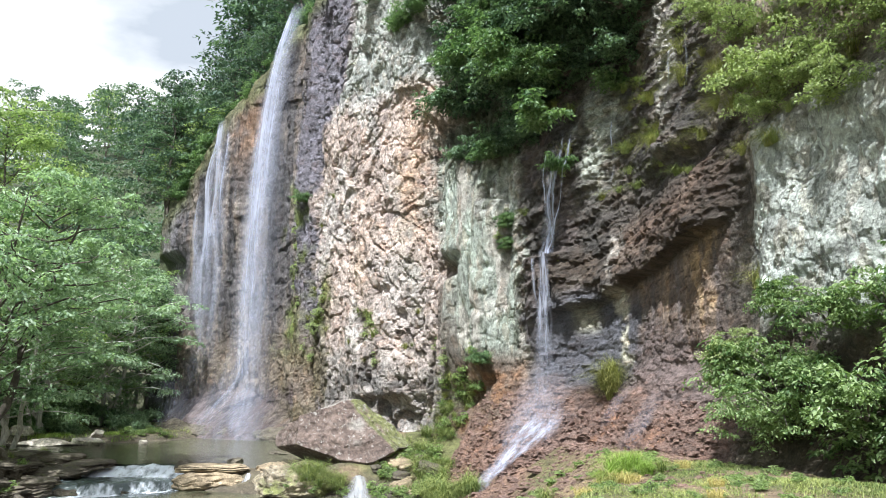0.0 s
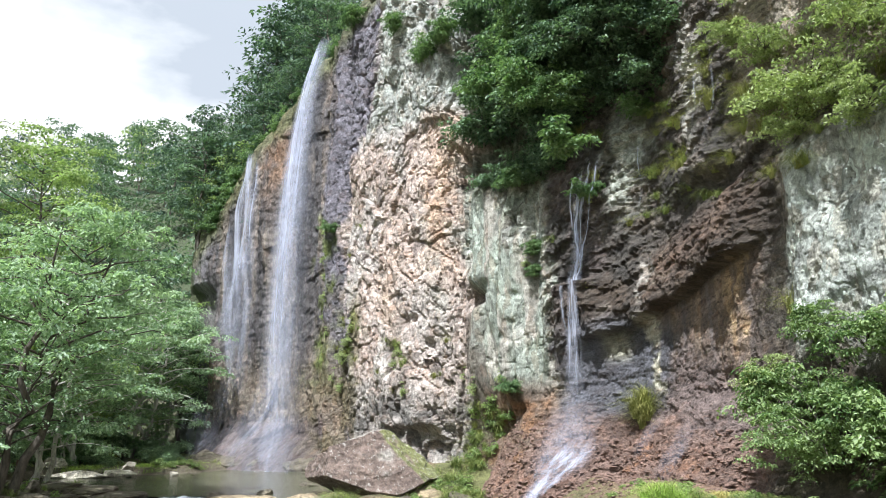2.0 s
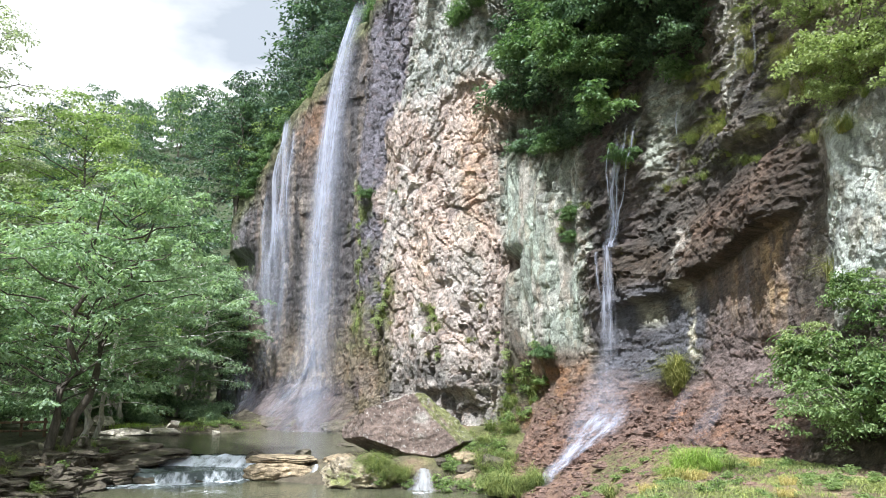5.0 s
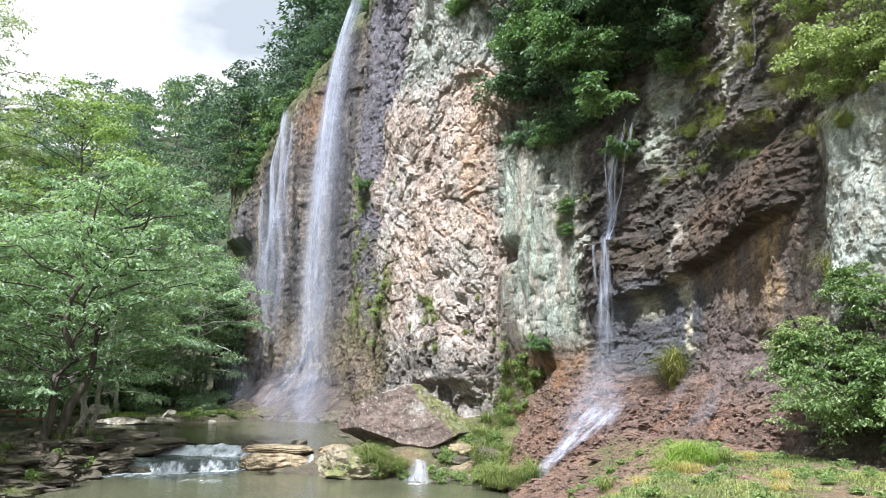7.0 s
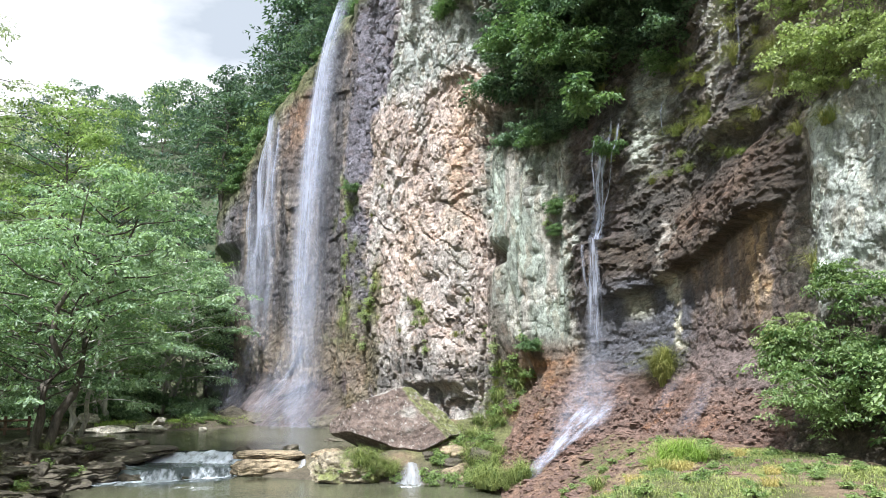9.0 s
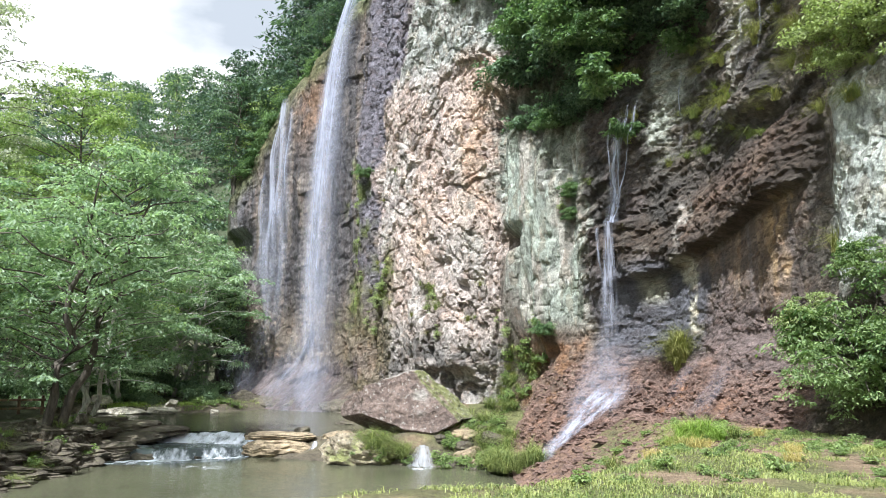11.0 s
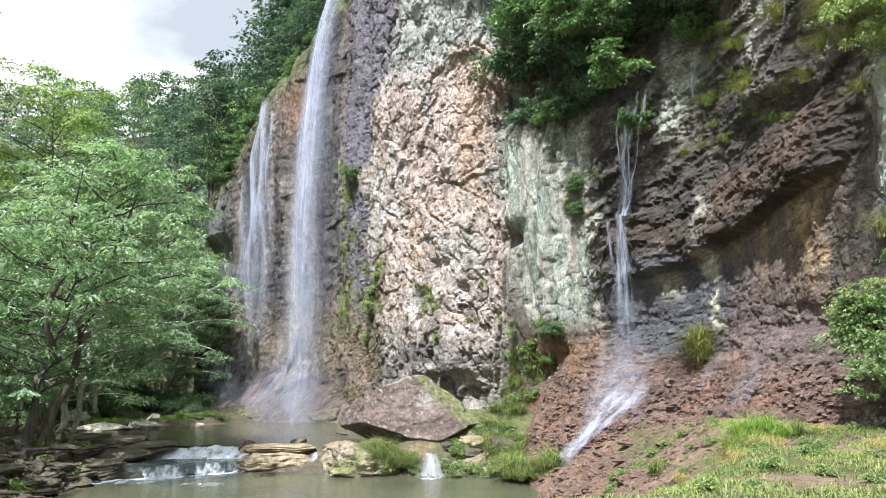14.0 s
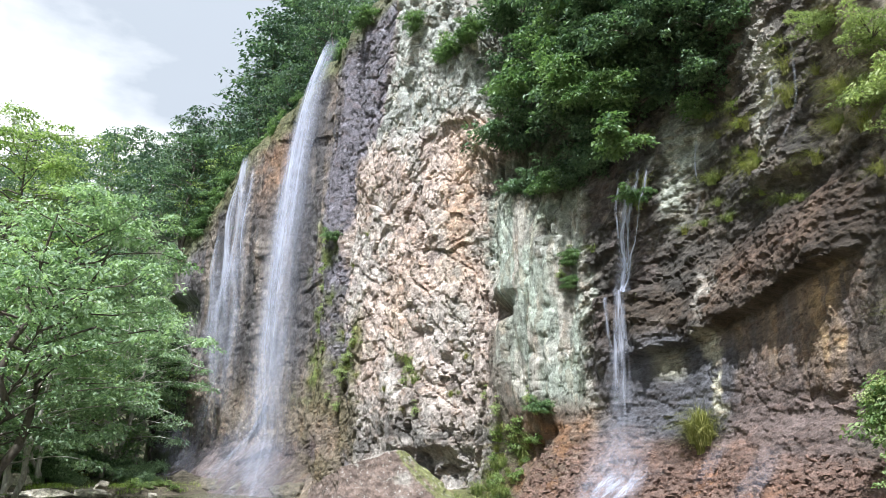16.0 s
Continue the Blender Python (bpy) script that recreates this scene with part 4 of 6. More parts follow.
def side_fall():
    thing = tagged(new("waterfall"), "thinner white veil waterfall over dark ribbed rock", "waterfall")
    line = lambda z: np.interp(z, (-1.8, 6, 12, 19), (70.0, 69.9, 70.0, 69.75))
    width = lambda z: np.interp(z, (-1.8, 2, 8, 14, 19), (2.9, 2.4, 2.0, 1.5, 0.8))
    lift = lambda t, k: 0.35 + 0.75 * np.sqrt(t) + 0.10 * k + 0.5 * np.maximum(0.9 - (18.6 - 20.1 * t), 0)
    fall_part("curtain", FALL, thing, z0=17.6, z1=-1.5, s_of=line, half_of=lambda z: 0.9 * width(z), lift=lambda t: lift(t, 0), seed=11, thick=lambda t: 0.36 * smooth(t, 0, 0.12) * (1 - 0.75 * smooth(t, 0.45, 1)))
    for k, (shift, top, low, w, c) in enumerate(((0.30, 17.4, 7.0, 0.30, 0.95), (-0.15, 17.8, 5.5, 0.34, 0.9), (-0.75, 17.0, 8.0, 0.20, 0.7), (0.75, 13.0, 4.0, 0.28, 0.75), (-0.45, 11.5, 2.5, 0.22, 0.5), (0.15, 9.5, 1.0, 0.40, 0.45))):
        fall_part("strand", FALL, thing, z0=top, z1=low, s_of=lambda z, d=shift: line(z) + d * width(z) * 0.75 + 0.16 * np.sin(0.9 * z + 5 * d), half_of=lambda z, w=w: w * (1.0 + 0.06 * (18 - z)) * (1 + 0.25 * np.sin(1.7 * z + 9 * w)),
                  lift=lambda t, k=k, a=top, b=low: lift((18.6 - (a + (b - a) * t)) / 20.1, 1 + k % 3), seed=31 + k, thick=lambda t, c=c: c * smooth(t, 0, 0.06) * (1.0 - 0.8 * smooth(t, 0.5, 1)), cols=14)
    fall_part("spray", SPRAY, thing, "drifting white spray", z0=3.5, z1=-1.5, s_of=lambda z: 71.4 + 0 * z, half_of=lambda z: np.interp(z, (-1.8, 3.5), (2.4, 1.4)),
              lift=lambda t: 1.2 + 1.9 * t, seed=17, thick=lambda t: 0.8 * smooth(t, 0, 0.6))
    return thing


def wall_trickle(s_of, half, z0, z1, lift, seed, thick, material=THIN, wander=0.06, ease=8):
    """Water that slides over the rock itself."""
    rows, cols = 90, 10
    t, a = np.meshgrid(np.linspace(0, 1, rows), np.linspace(-1, 1, cols), indexing="ij")
    z = z0 + (z1 - z0) * t
    s = s_of(z) + a * half(z) + wander * fbm(z * 0.9, a * 0 + seed, 430)
    p = cliff_point(s, z, 0.0)
    d = np.stack([cliff_relief(s_of(z) + m, z + k) for k in (-0.4, -0.2, 0.0, 0.2, 0.4) for m in (-0.15, 0.15)]).max(0)
    pad = np.pad(d, ((ease, ease), (0, 0)), "edge")
    d = np.mean([pad[i:i + rows] for i in range(2 * ease + 1)], 0) + lift
    flat = plan_at(s) + out_at(s) * d[..., None]
    p[..., :2] = flat
    veil = thick(t) * (1 - np.abs(a) ** 2)
    return mesh_of("strand", p.reshape(-1, 3), grid_quads(rows, cols), material, True, veil=veil.ravel(), flow=np.stack([a * half(z), 1.3 * (z0 - z), 0 * z + 2.3 * seed], -1).reshape(-1, 3))


def small_fall():
    thing = tagged(new("waterfall"), "small thin waterfall sliding over stepped brown rock", "waterfall")
    line = lambda z: np.interp(z, (1.0, 4.5, 6.9, 9, 11.8), (44.9, 45.0, 45.05, 45.15, 44.8))
    part("strand", wall_trickle(line, lambda z: np.interp(z, (7, 9, 11.8), (0.42, 0.26, 0.3)), 11.6, 6.9, 0.12, 1, lambda t: 0.55 * smooth(t, 0, 0.25), ease=16), thing)
    for k, (shift, top, low, w) in enumerate(((-0.75, 11.7, 7.4, 0.07), (-0.38, 11.9, 7.0, 0.11), (0.0, 11.6, 6.9, 0.12), (0.35, 11.2, 9.0, 0.07), (-0.15, 9.6, 6.9, 0.10), (0.25, 9.0, 6.9, 0.09))):
        part("strand", wall_trickle(lambda z, d=shift: line(z) + d * (0.45 + 0.55 * smooth(z, 8.0, 11.0)), lambda z, w=w: w * (1 + 0.3 * np.sin(2.2 * z + 40 * w)), top, low, 0.14, 40 + k, lambda t: 0.95 * smooth(t, 0, 0.15), wander=0.16, ease=12), thing)
    part("strand", wall_trickle(line, lambda z: np.interp(z, (1, 4, 7), (0.75, 0.36, 0.20)), 6.95, 1.0, 0.3, 3, lambda t: 1.0 - 0.72 * smooth(t, 0.25, 0.8), ease=60), thing)
    part("strand", wall_trickle(lambda z: line(z) + 0.55 + 0.1 * smooth(z, 6.2, 6.9), lambda z: 0.10 + 0 * z, 6.8, 4.4, 0.2, 4, lambda t: 0.85 - 0.5 * t), thing)
    white = "white water running down red rock"
    slope = lambda z: np.interp(z, (-2.2, -1.4, 0.0, 1.3), (46.1, 45.9, 45.2, 44.6))
    part("runnel", wall_trickle(slope, lambda z: np.interp(z, (-2.2, -0.6, 0.3, 1.3), (0.25, 0.55, 1.2, 1.9)), 1.35, -2.1, 0.10, 5, lambda t: (0.85 - 0.15 * t) * smooth(t, 0, 0.3), RUN, 0.25, 3), thing, white)
    for k, (shift, top, w, c) in enumerate(((0.0, 0.9, 0.30, 1.0), (-0.4, 1.0, 0.16, 0.9), (0.3, 0.7, 0.16, 0.85), (-0.8, 1.2, 0.14, 0.8))):
        part("runnel", wall_trickle(lambda z, d=shift: slope(z) + d * smooth(z, -2.0, 0.6), lambda z, w=w: w * (1.1 + 0.5 * np.sin(z * 3.1 + w * 60)), top, -1.6 - 0.4 * (k == 0), 0.13, 20 + k,
                                    lambda t, c=c: c * (1 - 0.5 * smooth(t, 0.7, 1)) * smooth(t, 0, 0.2), RUN, 0.4, 3), thing, white)
    part("spray", wall_trickle(lambda z: 45.0 + 0 * z, lambda z: 1.3 + 0 * z, 2.6, -0.4, 0.45, 6, lambda t: 0.8 * np.sin(np.pi * t), SPRAY), thing, "drifting white spray")
    return thing


high_fall()
side_fall()
small_fall()
for s0, z0, z1, w in ((42.2, 12.6, 9.0, 0.07), (38.1, 13.0, 10.6, 0.09), (37.4, 13.4, 10.4, 0.07), (41.0, 1.9, 0.5, 0.55), (38.2, 1.9, 0.0, 0.6)):
    drip = tagged(new("trickle", wall_trickle(lambda z, s0=s0, z1=z1: s0 + 0.25 * np.maximum(z1 + 1.2 - z, 0), lambda z, w=w: w + 0 * z, z0, z1, 0.10, int(s0 * 10), lambda t: 0.75 * np.sin(np.pi * t), SPRAY if w > 0.4 else THIN)),
                  "thin trickle of water on wet brown rock", "water", "trickles on the rock")

# ---- boulder, slabs and stones ----
def build_boulder():
    """A propped block: pale upper edge, brown front, mossy shoulder."""
    me = rock_mesh("boulder", 4, (3.2, 2.3, 2.35), TINTED, 0, 6, 0.06,
                   [((-0.46, 0.16, 0.87), 0.51), ((0.72, 0.12, 0.68), 0.45), ((-0.08, -0.88, 0.34), 0.60), ((-0.48, -0.22, -0.85), 0.66), ((0.62, -0.22, -0.75), 0.68), ((0.1, 0.9, 0.2), 0.7), ((-0.95, -0.2, 0.05), 0.84),
                    ((0.96, -0.1, -0.05), 0.95), ((0.60, -0.46, 0.66), 0.50), ((-0.1, -0.7, -0.68), 0.90)], radius=1.35)
    co = np.array([v.co for v in me.vertices])
    nrm = np.array([v.normal for v in me.vertices])
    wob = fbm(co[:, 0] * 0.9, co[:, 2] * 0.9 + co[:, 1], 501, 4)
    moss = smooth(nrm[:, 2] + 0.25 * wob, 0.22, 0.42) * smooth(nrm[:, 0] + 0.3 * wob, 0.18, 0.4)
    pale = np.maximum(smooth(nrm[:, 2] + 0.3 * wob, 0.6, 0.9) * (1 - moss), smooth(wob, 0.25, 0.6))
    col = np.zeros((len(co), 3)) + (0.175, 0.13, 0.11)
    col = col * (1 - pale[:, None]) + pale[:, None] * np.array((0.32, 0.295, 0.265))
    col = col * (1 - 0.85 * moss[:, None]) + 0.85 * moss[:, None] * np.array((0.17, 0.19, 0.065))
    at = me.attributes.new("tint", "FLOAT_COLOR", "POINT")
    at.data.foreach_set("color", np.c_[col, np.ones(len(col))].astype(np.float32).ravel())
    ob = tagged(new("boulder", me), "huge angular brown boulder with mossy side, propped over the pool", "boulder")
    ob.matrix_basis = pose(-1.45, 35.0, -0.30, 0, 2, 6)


build_boulder()


def seat_low(x, y):
    return float(ground_height(np.array([x]), np.array([y]))[0])


def stone(name, seed, size, where, turn, material, label, cat="stone", group="", cuts=8, subdiv=4, tilt=(0, 0)):
    ob = new(name, slab_mesh(name, seed, size, material, 5) if cat == "rock" and seed < 31 else rock_mesh(name, seed, size, material, cuts, subdiv, 0.08, lo=0.45, hi=0.78))
    ob.matrix_basis = pose(*where, tilt[0], tilt[1], turn)
    return tagged(ob, label, cat, group)


stone("rock_slab", 21, (1.75, 1.0, 0.42), (-7.0, 33.6, -2.25), 4, SLAB, "pale layered stone slab at the edge of the pool", "rock", cuts=14)
stone("rock_slab", 22, (1.45, 0.85, 0.14), (-7.1, 33.8, -1.74), -6, SLAB, "thin pale flat slab lying on a larger slab", "rock", cuts=12)
stone("rock_slab", 33, (0.8, 0.6, 0.22), (-8.0, 33.7, -1.78), 30, SLAB, "thin pale flat slab lying on a larger slab", "rock", cuts=12)
def mossy_lump():
    """A rounded bank rock, bare and tan on one flank, green with moss over the rest."""
    me = rock_mesh("rock", 41, (1.85, 1.15, 1.0), TINTED, 14, 6, 0.16, lo=0.6, hi=0.9)
    co, nrm = np.array([v.co for v in me.vertices]), np.array([v.normal for v in me.vertices])
    w = smooth(fbm(co[:, 0] * 1.3 + 0.5 * co[:, 1], co[:, 2] * 1.3, 503, 4) + 0.3 * nrm[:, 2] + 0.18 * co[:, 0], -0.15, 0.4)[:, None]
    col = (1 - w) * np.array((0.33, 0.28, 0.20)) + w * np.array((0.17, 0.185, 0.065))
    at = me.attributes.new("tint", "FLOAT_COLOR", "POINT")
    at.data.foreach_set("color", np.c_[col, np.ones(len(col))].astype(np.float32).ravel())
    ob = tagged(new("rock", me), "rounded tan rock half covered with moss beside the pool", "rock")
    ob.matrix_basis = pose(-3.65, 31.9, -2.25, 0, 3, -4)


mossy_lump()
stone("rock_slab", 24, (0.75, 0.6, 0.36), (-4.6, 33.5, -1.85), 30, SLAB, "rounded grey stone lodged under the boulder", "rock", cuts=12)
stone("rock_slab", 34, (1.4, 1.2, 0.8), (-0.7, 35.3, -2.1), 20, DARKSLAB, "dark stone wedged under the boulder", "rock", cuts=12)
stone("rock_slab", 19, (2.3, 0.9, 0.55), (-2.0, 35.2, -2.1), 6, DARKSLAB, "dark layered rock bed under the boulder", "rock")
stone("stone", 27, (0.42, 0.28, 0.22), (-6.7, 36.0, -1.68), 0, DARKSLAB, "small dark stone standing in shallow water", cuts=12)
stone("stone", 28, (0.55, 0.4, 0.25), (-8.5, 34.5, -1.72), 30, DARKSLAB, "dark wet stone at the lip of the cascade", cuts=12)
stone("stone", 35, (0.6, 0.35, 0.16), (-5.4, 39.5, -1.74), 12, DARKSLAB, "low dark stone in the plunge pool", cuts=12)
stone("stone", 36, (0.30, 0.22, 0.2), (-13.4, 44.2, -1.65), 12, PALESTONE, "small pale stone in the plunge pool", cuts=12)
stone("rock", 42, (2.3, 1.0, 0.36), (-18.3, 43.2, -1.66), 14, PALESTONE, "low pale rock on the far shore of the pool", "rock", cuts=14)
stone("rock", 43, (1.5, 0.8, 0.28), (-16.2, 43.7, -1.66), -8, PALESTONE, "low pale rock on the far shore of the pool", "rock", cuts=14)
stone("rock", 44, (0.9, 0.6, 0.6), (-20.6, 45.4, -1.35), 40, PALESTONE, "low pale rock on the far shore of the pool", "rock", cuts=14)
stone("rock", 45, (0.7, 0.5, 0.4), (-16.3, 45.3, -1.4), 70, PALESTONE, "low pale rock on the far shore of the pool", "rock", cuts=14)
stone("rock_slab", 31, (2.9, 1.7, 1.5), (-10.2, 49.2, -1.9), 5, DARKSLAB, "dark wet rock mound under the falls", "rock", cuts=16)
stone("rock_slab", 32, (2.4, 1.5, 1.2), (-13.0, 50.0, -1.8), -15, DARKSLAB, "dark wet rock mound under the falls", "rock", cuts=16)
stone("rock_slab", 37, (1.6, 1.2, 1.0), (-6.9, 47.6, -1.8), 25, DARKSLAB, "dark wet rock mound under the falls", "rock", cuts=16)
rng = random.Random(7)
DARKBITS = [rock_mesh("rubble", 140 + i, (0.9, 0.7, 0.5), DARKSLAB, 12, 2, 0.08, lo=0.38, hi=0.72) for i in range(4)]
SLABMESH = [slab_mesh("bank slab", 40 + i, (0.85, 0.55, 0.17), DARKSLAB, 3) for i in range(8)]
for i in range(130):
    t = rng.random()
    y = 23.5 + 13.5 * t
    shore = float(np.interp(y, (23, 28, 31, 33.5, 35.2, 37), (-13.5, -13.4, -13.3, -12.9, -12.4, -15.6)))
    x = shore - 0.1 - 4.6 * rng.random() ** 1.5
    k = rng.uniform(0.35, 0.95)
    zz = float(ground_height(np.array([x]), np.array([y]))[0])
    ob = tagged(new("bank_stone", SLABMESH[i % 8]), "flat dark layered stone on the stream bank", "stone", "flat stones of the bank")
    ob.matrix_basis = pose(x, y, zz + 0.03 + 0.14 * rng.random(), rng.uniform(-9, 9), rng.uniform(-9, 9), rng.uniform(-35, 35)) @ Matrix.Diagonal((k * 1.35, k, k * rng.uniform(0.6, 1.0), 1))
for i, (x, y, z, k) in enumerate(((-13.1, 34.6, -1.75, 1.5), (-14.6, 34.9, -1.6, 1.7), (-13.9, 33.4, -1.95, 1.5), (-15.9, 34.2, -1.45, 1.7), (-14.0, 31.9, -2.15, 1.5), (-15.4, 32.6, -1.7, 1.6), (-14.4, 30.0, -2.2, 1.4), (-12.6, 35.1, -1.72, 1.0))):
    ob = tagged(new("ledge_stone", SLABMESH[i % 8]), "long dark layered ledge stone beside the cascade", "stone", "ledge stones")
    ob.matrix_basis = pose(x, y, z, 2, -3, -12 + 7 * (i % 4)) @ Matrix.Diagonal((k * 1.35, k, k * 0.8, 1))
for i in range(110):
    y = rng.uniform(23, 36)
    x = -13.5 - 4.5 * rng.random()
    k = rng.uniform(0.16, 0.75) ** 1.2
    ob = tagged(new("bank_stone", DARKBITS[i % 4]), "small broken dark stone on the stream bank", "stone", "rubble of the bank")
    ob.matrix_basis = pose(x, y, seat_low(x, y) + 0.22 * rng.random(), rng.uniform(-30, 30), rng.uniform(-30, 30), rng.uniform(0, 360)) @ Matrix.Diagonal((k, k, k, 1))
STEPMESH = [slab_mesh("step stone", 60 + i, (0.5, 0.34, 0.13), DARKSLAB, 3) for i in range(4)]
for i in range(8):
    x = rng.uniform(-13.3, -9.0)
    y = 31.3 + 0.40 * (x + 13.5) + 0.6 * float(fbm(np.array([x * 0.7]), np.array([x * 0.1]), 302, 4)[0]) + rng.uniform(-0.5, 0.1)
    ob = tagged(new("step_stone", STEPMESH[i % 4]), "small dark wet stone in the cascade", "stone", "stones of the cascade step")
    ob.matrix_basis = pose(x, y, -2.44 + rng.uniform(-0.06, 0.03), rng.uniform(-12, 12), rng.uniform(-12, 12), rng.uniform(0, 360)) @ Matrix.Diagonal((*(rng.uniform(0.5, 1.2),) * 3, 1))
SCREE = [rock_mesh("scree stone", 80 + i, (0.30, 0.20, 0.075), REDSTONE, 12, 2, 0.08, lo=0.38, hi=0.72) for i in range(8)]
for i in range(290):
    s = rng.uniform(34.5, 49.5)
    z = -2.0 + 2.8 * rng.random() ** 1.3 + max(0, (46 - s) * 0.08)
    p = cliff_point(np.array([s]), np.array([z]), -0.01 + 0.12 * rng.random() * (z < 0.3))[0]
    g = float(ground_height(p[:1], p[1:2])[0])
    k = rng.uniform(0.30, 0.90) ** 1.2
    ob = tagged(new("scree_stone", SCREE[i % 8]), "broken red-brown stone on the scree", "stone", "stones of the scree")
    ob.matrix_basis = pose(p[0], p[1], max(p[2], g) + 0.01, rng.uniform(-16, 16), rng.uniform(-16, 16), rng.uniform(0, 360)) @ Matrix.Diagonal((k, k, k, 1))


DAM = [slab_mesh("dam stone", 120 + i, (0.5, 0.4, 0.22), SLAB if i % 2 else DARKSLAB, 3) for i in range(6)]
for i in range(34):
    x, y = rng.uniform(-2.2, 1.9), rng.uniform(31.0, 33.8)
    if x < -0.5:
        continue
    ob = tagged(new("dam_stone", DAM[i % 6]), "weathered stone on the bank below the boulder", "stone", "stones below the boulder")
    k = rng.uniform(0.4, 1.3)
    ob.matrix_basis = pose(x, y, seat_low(x, y) + 0.05, rng.uniform(-15, 15), rng.uniform(-15, 15), rng.uniform(0, 360)) @ Matrix.Diagonal((k, k, k, 1))


for i in range(150):
    y = rng.uniform(15.5, 29.5)
    x = 1.6 + 0.09 * (y - 18) + 3.6 * rng.random() ** 1.4
    k = rng.uniform(0.3, 1.0)
    ob = tagged(new("slope_stone", SCREE[i % 8]), "broken red-brown stone on the bank", "stone", "stones of the bank slope")
    ob.matrix_basis = pose(x, y, seat_low(x, y) + 0.02, rng.uniform(-20, 20), rng.uniform(-20, 20), rng.uniform(0, 360)) @ Matrix.Diagonal((k, k, k, 1))


LEDGE = [slab_mesh("ledge stone", 160 + i, (0.62, 0.36, 0.10), REDSTONE, 3) for i in range(5)]
for i in range(60):
    y = rng.uniform(17.5, 30.0)
    x = 1.9 + 0.10 * (y - 18) + 2.6 * rng.random() ** 1.3
    k = rng.uniform(0.25, 0.65)
    ob = tagged(new("bank_ledge", LEDGE[i % 5]), "flat red-brown layered stone set in the bank", "stone", "red ledges of the bank")
    ob.matrix_basis = pose(x, y, seat_low(x, y) + 0.02, rng.uniform(-8, 8), rng.uniform(-8, 8), rng.uniform(20, 100)) @ Matrix.Diagonal((k * 1.2, k, k, 1))


# spills through the dam
def spill(cx, y0, w, z0, z1, run):
    t, a = np.meshgrid(np.linspace(0, 1, 40), np.linspace(-1, 1, 24), indexing="ij")
    x = cx + a * w * (0.6 + 0.8 * t) + 0.10 * fbm(a * 2, t * 3, 440)
    y = y0 - run * t
    z = z0 + (z1 - z0) * smooth(t, 0.15, 0.95) - 0.10 * a * a * (1 - t) + 0.05 * fbm(a * 5, t * 3, 441, 4)
    me = mesh_of("spill", np.stack([x, y, z], -1).reshape(-1, 3), grid_quads(40, 24), SPILL, True, flow=np.stack([a * w, run * t, 0 * t + cx], -1).reshape(-1, 3), veil=((1 - np.abs(a) ** 3) * (1.0 - 0.5 * smooth(t, 0.85, 1))).ravel())
    return tagged(new("spill", me), "small white spill of water between rocks", "water", "spills between the rocks")


spill(-1.05, 32.7, 0.42, -1.85, -2.48, 1.9)
spill(-5.55, 33.2, 0.22, -1.85, -2.5, 0.8)

# ---- trees ----


def crown_leaves(rng, clumps, per, size, leaf, flat=0.35, droop=0.15):
    """Leaves in flat sprays round clump centres (rows x, y, z)."""
    n = len(clumps) * per
    c = np.repeat(clumps, per, 0)
    rad = np.repeat(size * rng.uniform(0.6, 1.3, len(clumps)), per)
    ang, r = rng.uniform(0, 2 * np.pi, n), np.sqrt(rng.uniform(0, 1, n))
    off = np.stack([np.cos(ang) * r * rad, np.sin(ang) * r * rad, -0.35 * rad * r * r + flat * rad * rng.normal(0, 0.5, n)], 1)
    way = np.stack([np.cos(ang), np.sin(ang), -0.35 + 0 * ang], 1) + rng.normal(0, 0.5, (n, 3))
    up = np.stack([0 * ang, 0 * ang, 1 + 0 * ang], 1) + rng.normal(0, 0.45, (n, 3))
    ln = leaf * rng.uniform(0.7, 1.35, n)
    return leaves(c + off, way, up, ln, ln * rng.uniform(0.42, 0.6, n), droop)


def limb(a, b, r0, r1, rng, n=7, sag=0.1):
    t = np.linspace(0, 1, n)[:, None]
    p = np.array(a) * (1 - t) + np.array(b) * t
    p = p + rng.normal(0, 0.05, (n, 3)) * np.linalg.norm(np.subtract(b, a)) * 0.5 * t * (1 - t) * 4
    p[:, 2] += sag * np.linalg.norm(np.subtract(b, a)) * np.sin(np.pi * t[:, 0])
    return np.c_[p, r0 + (r1 - r0) * t[:, 0]]


def boughs(rng, count, height, spread, low, lean, seed):
    """Clump centres along boughs that reach out and droop, and the boughs' own lines."""
    clumps, lines = [], []
    for i in range(count):
        zz = (i + rng.uniform(0, 1)) / count
        az = i * 2.4 + rng.uniform(-0.5, 0.5)
        reach = spread * (0.35 + 0.75 * math.sin(math.pi * min(1.0, 0.22 + 0.75 * zz))) * rng.uniform(0.7, 1.15)
        foot = np.array((lean[0] * zz, lean[1] * zz, height * (low * 0.75 + (0.92 - low * 0.75) * zz)))
        tip = foot + (math.cos(az) * reach, math.sin(az) * reach, reach * rng.uniform(0.0, 0.35))
        tip[2] = min(tip[2], height)
        line = limb(foot, tip, 0.022 + 0.005 * reach, 0.008, rng, 7, 0.08)
        lines.append(line)
        for t in np.linspace(0.3, 1.0, 7):
            p = np.array([np.interp(t, np.linspace(0, 1, 7), line[:, k]) for k in range(3)])
            w = 0.32 * reach * (1.15 - t)
            clumps.append(p + rng.normal(0, 1, 3) * (w, w, 0.12))
    return np.array(clumps), lines


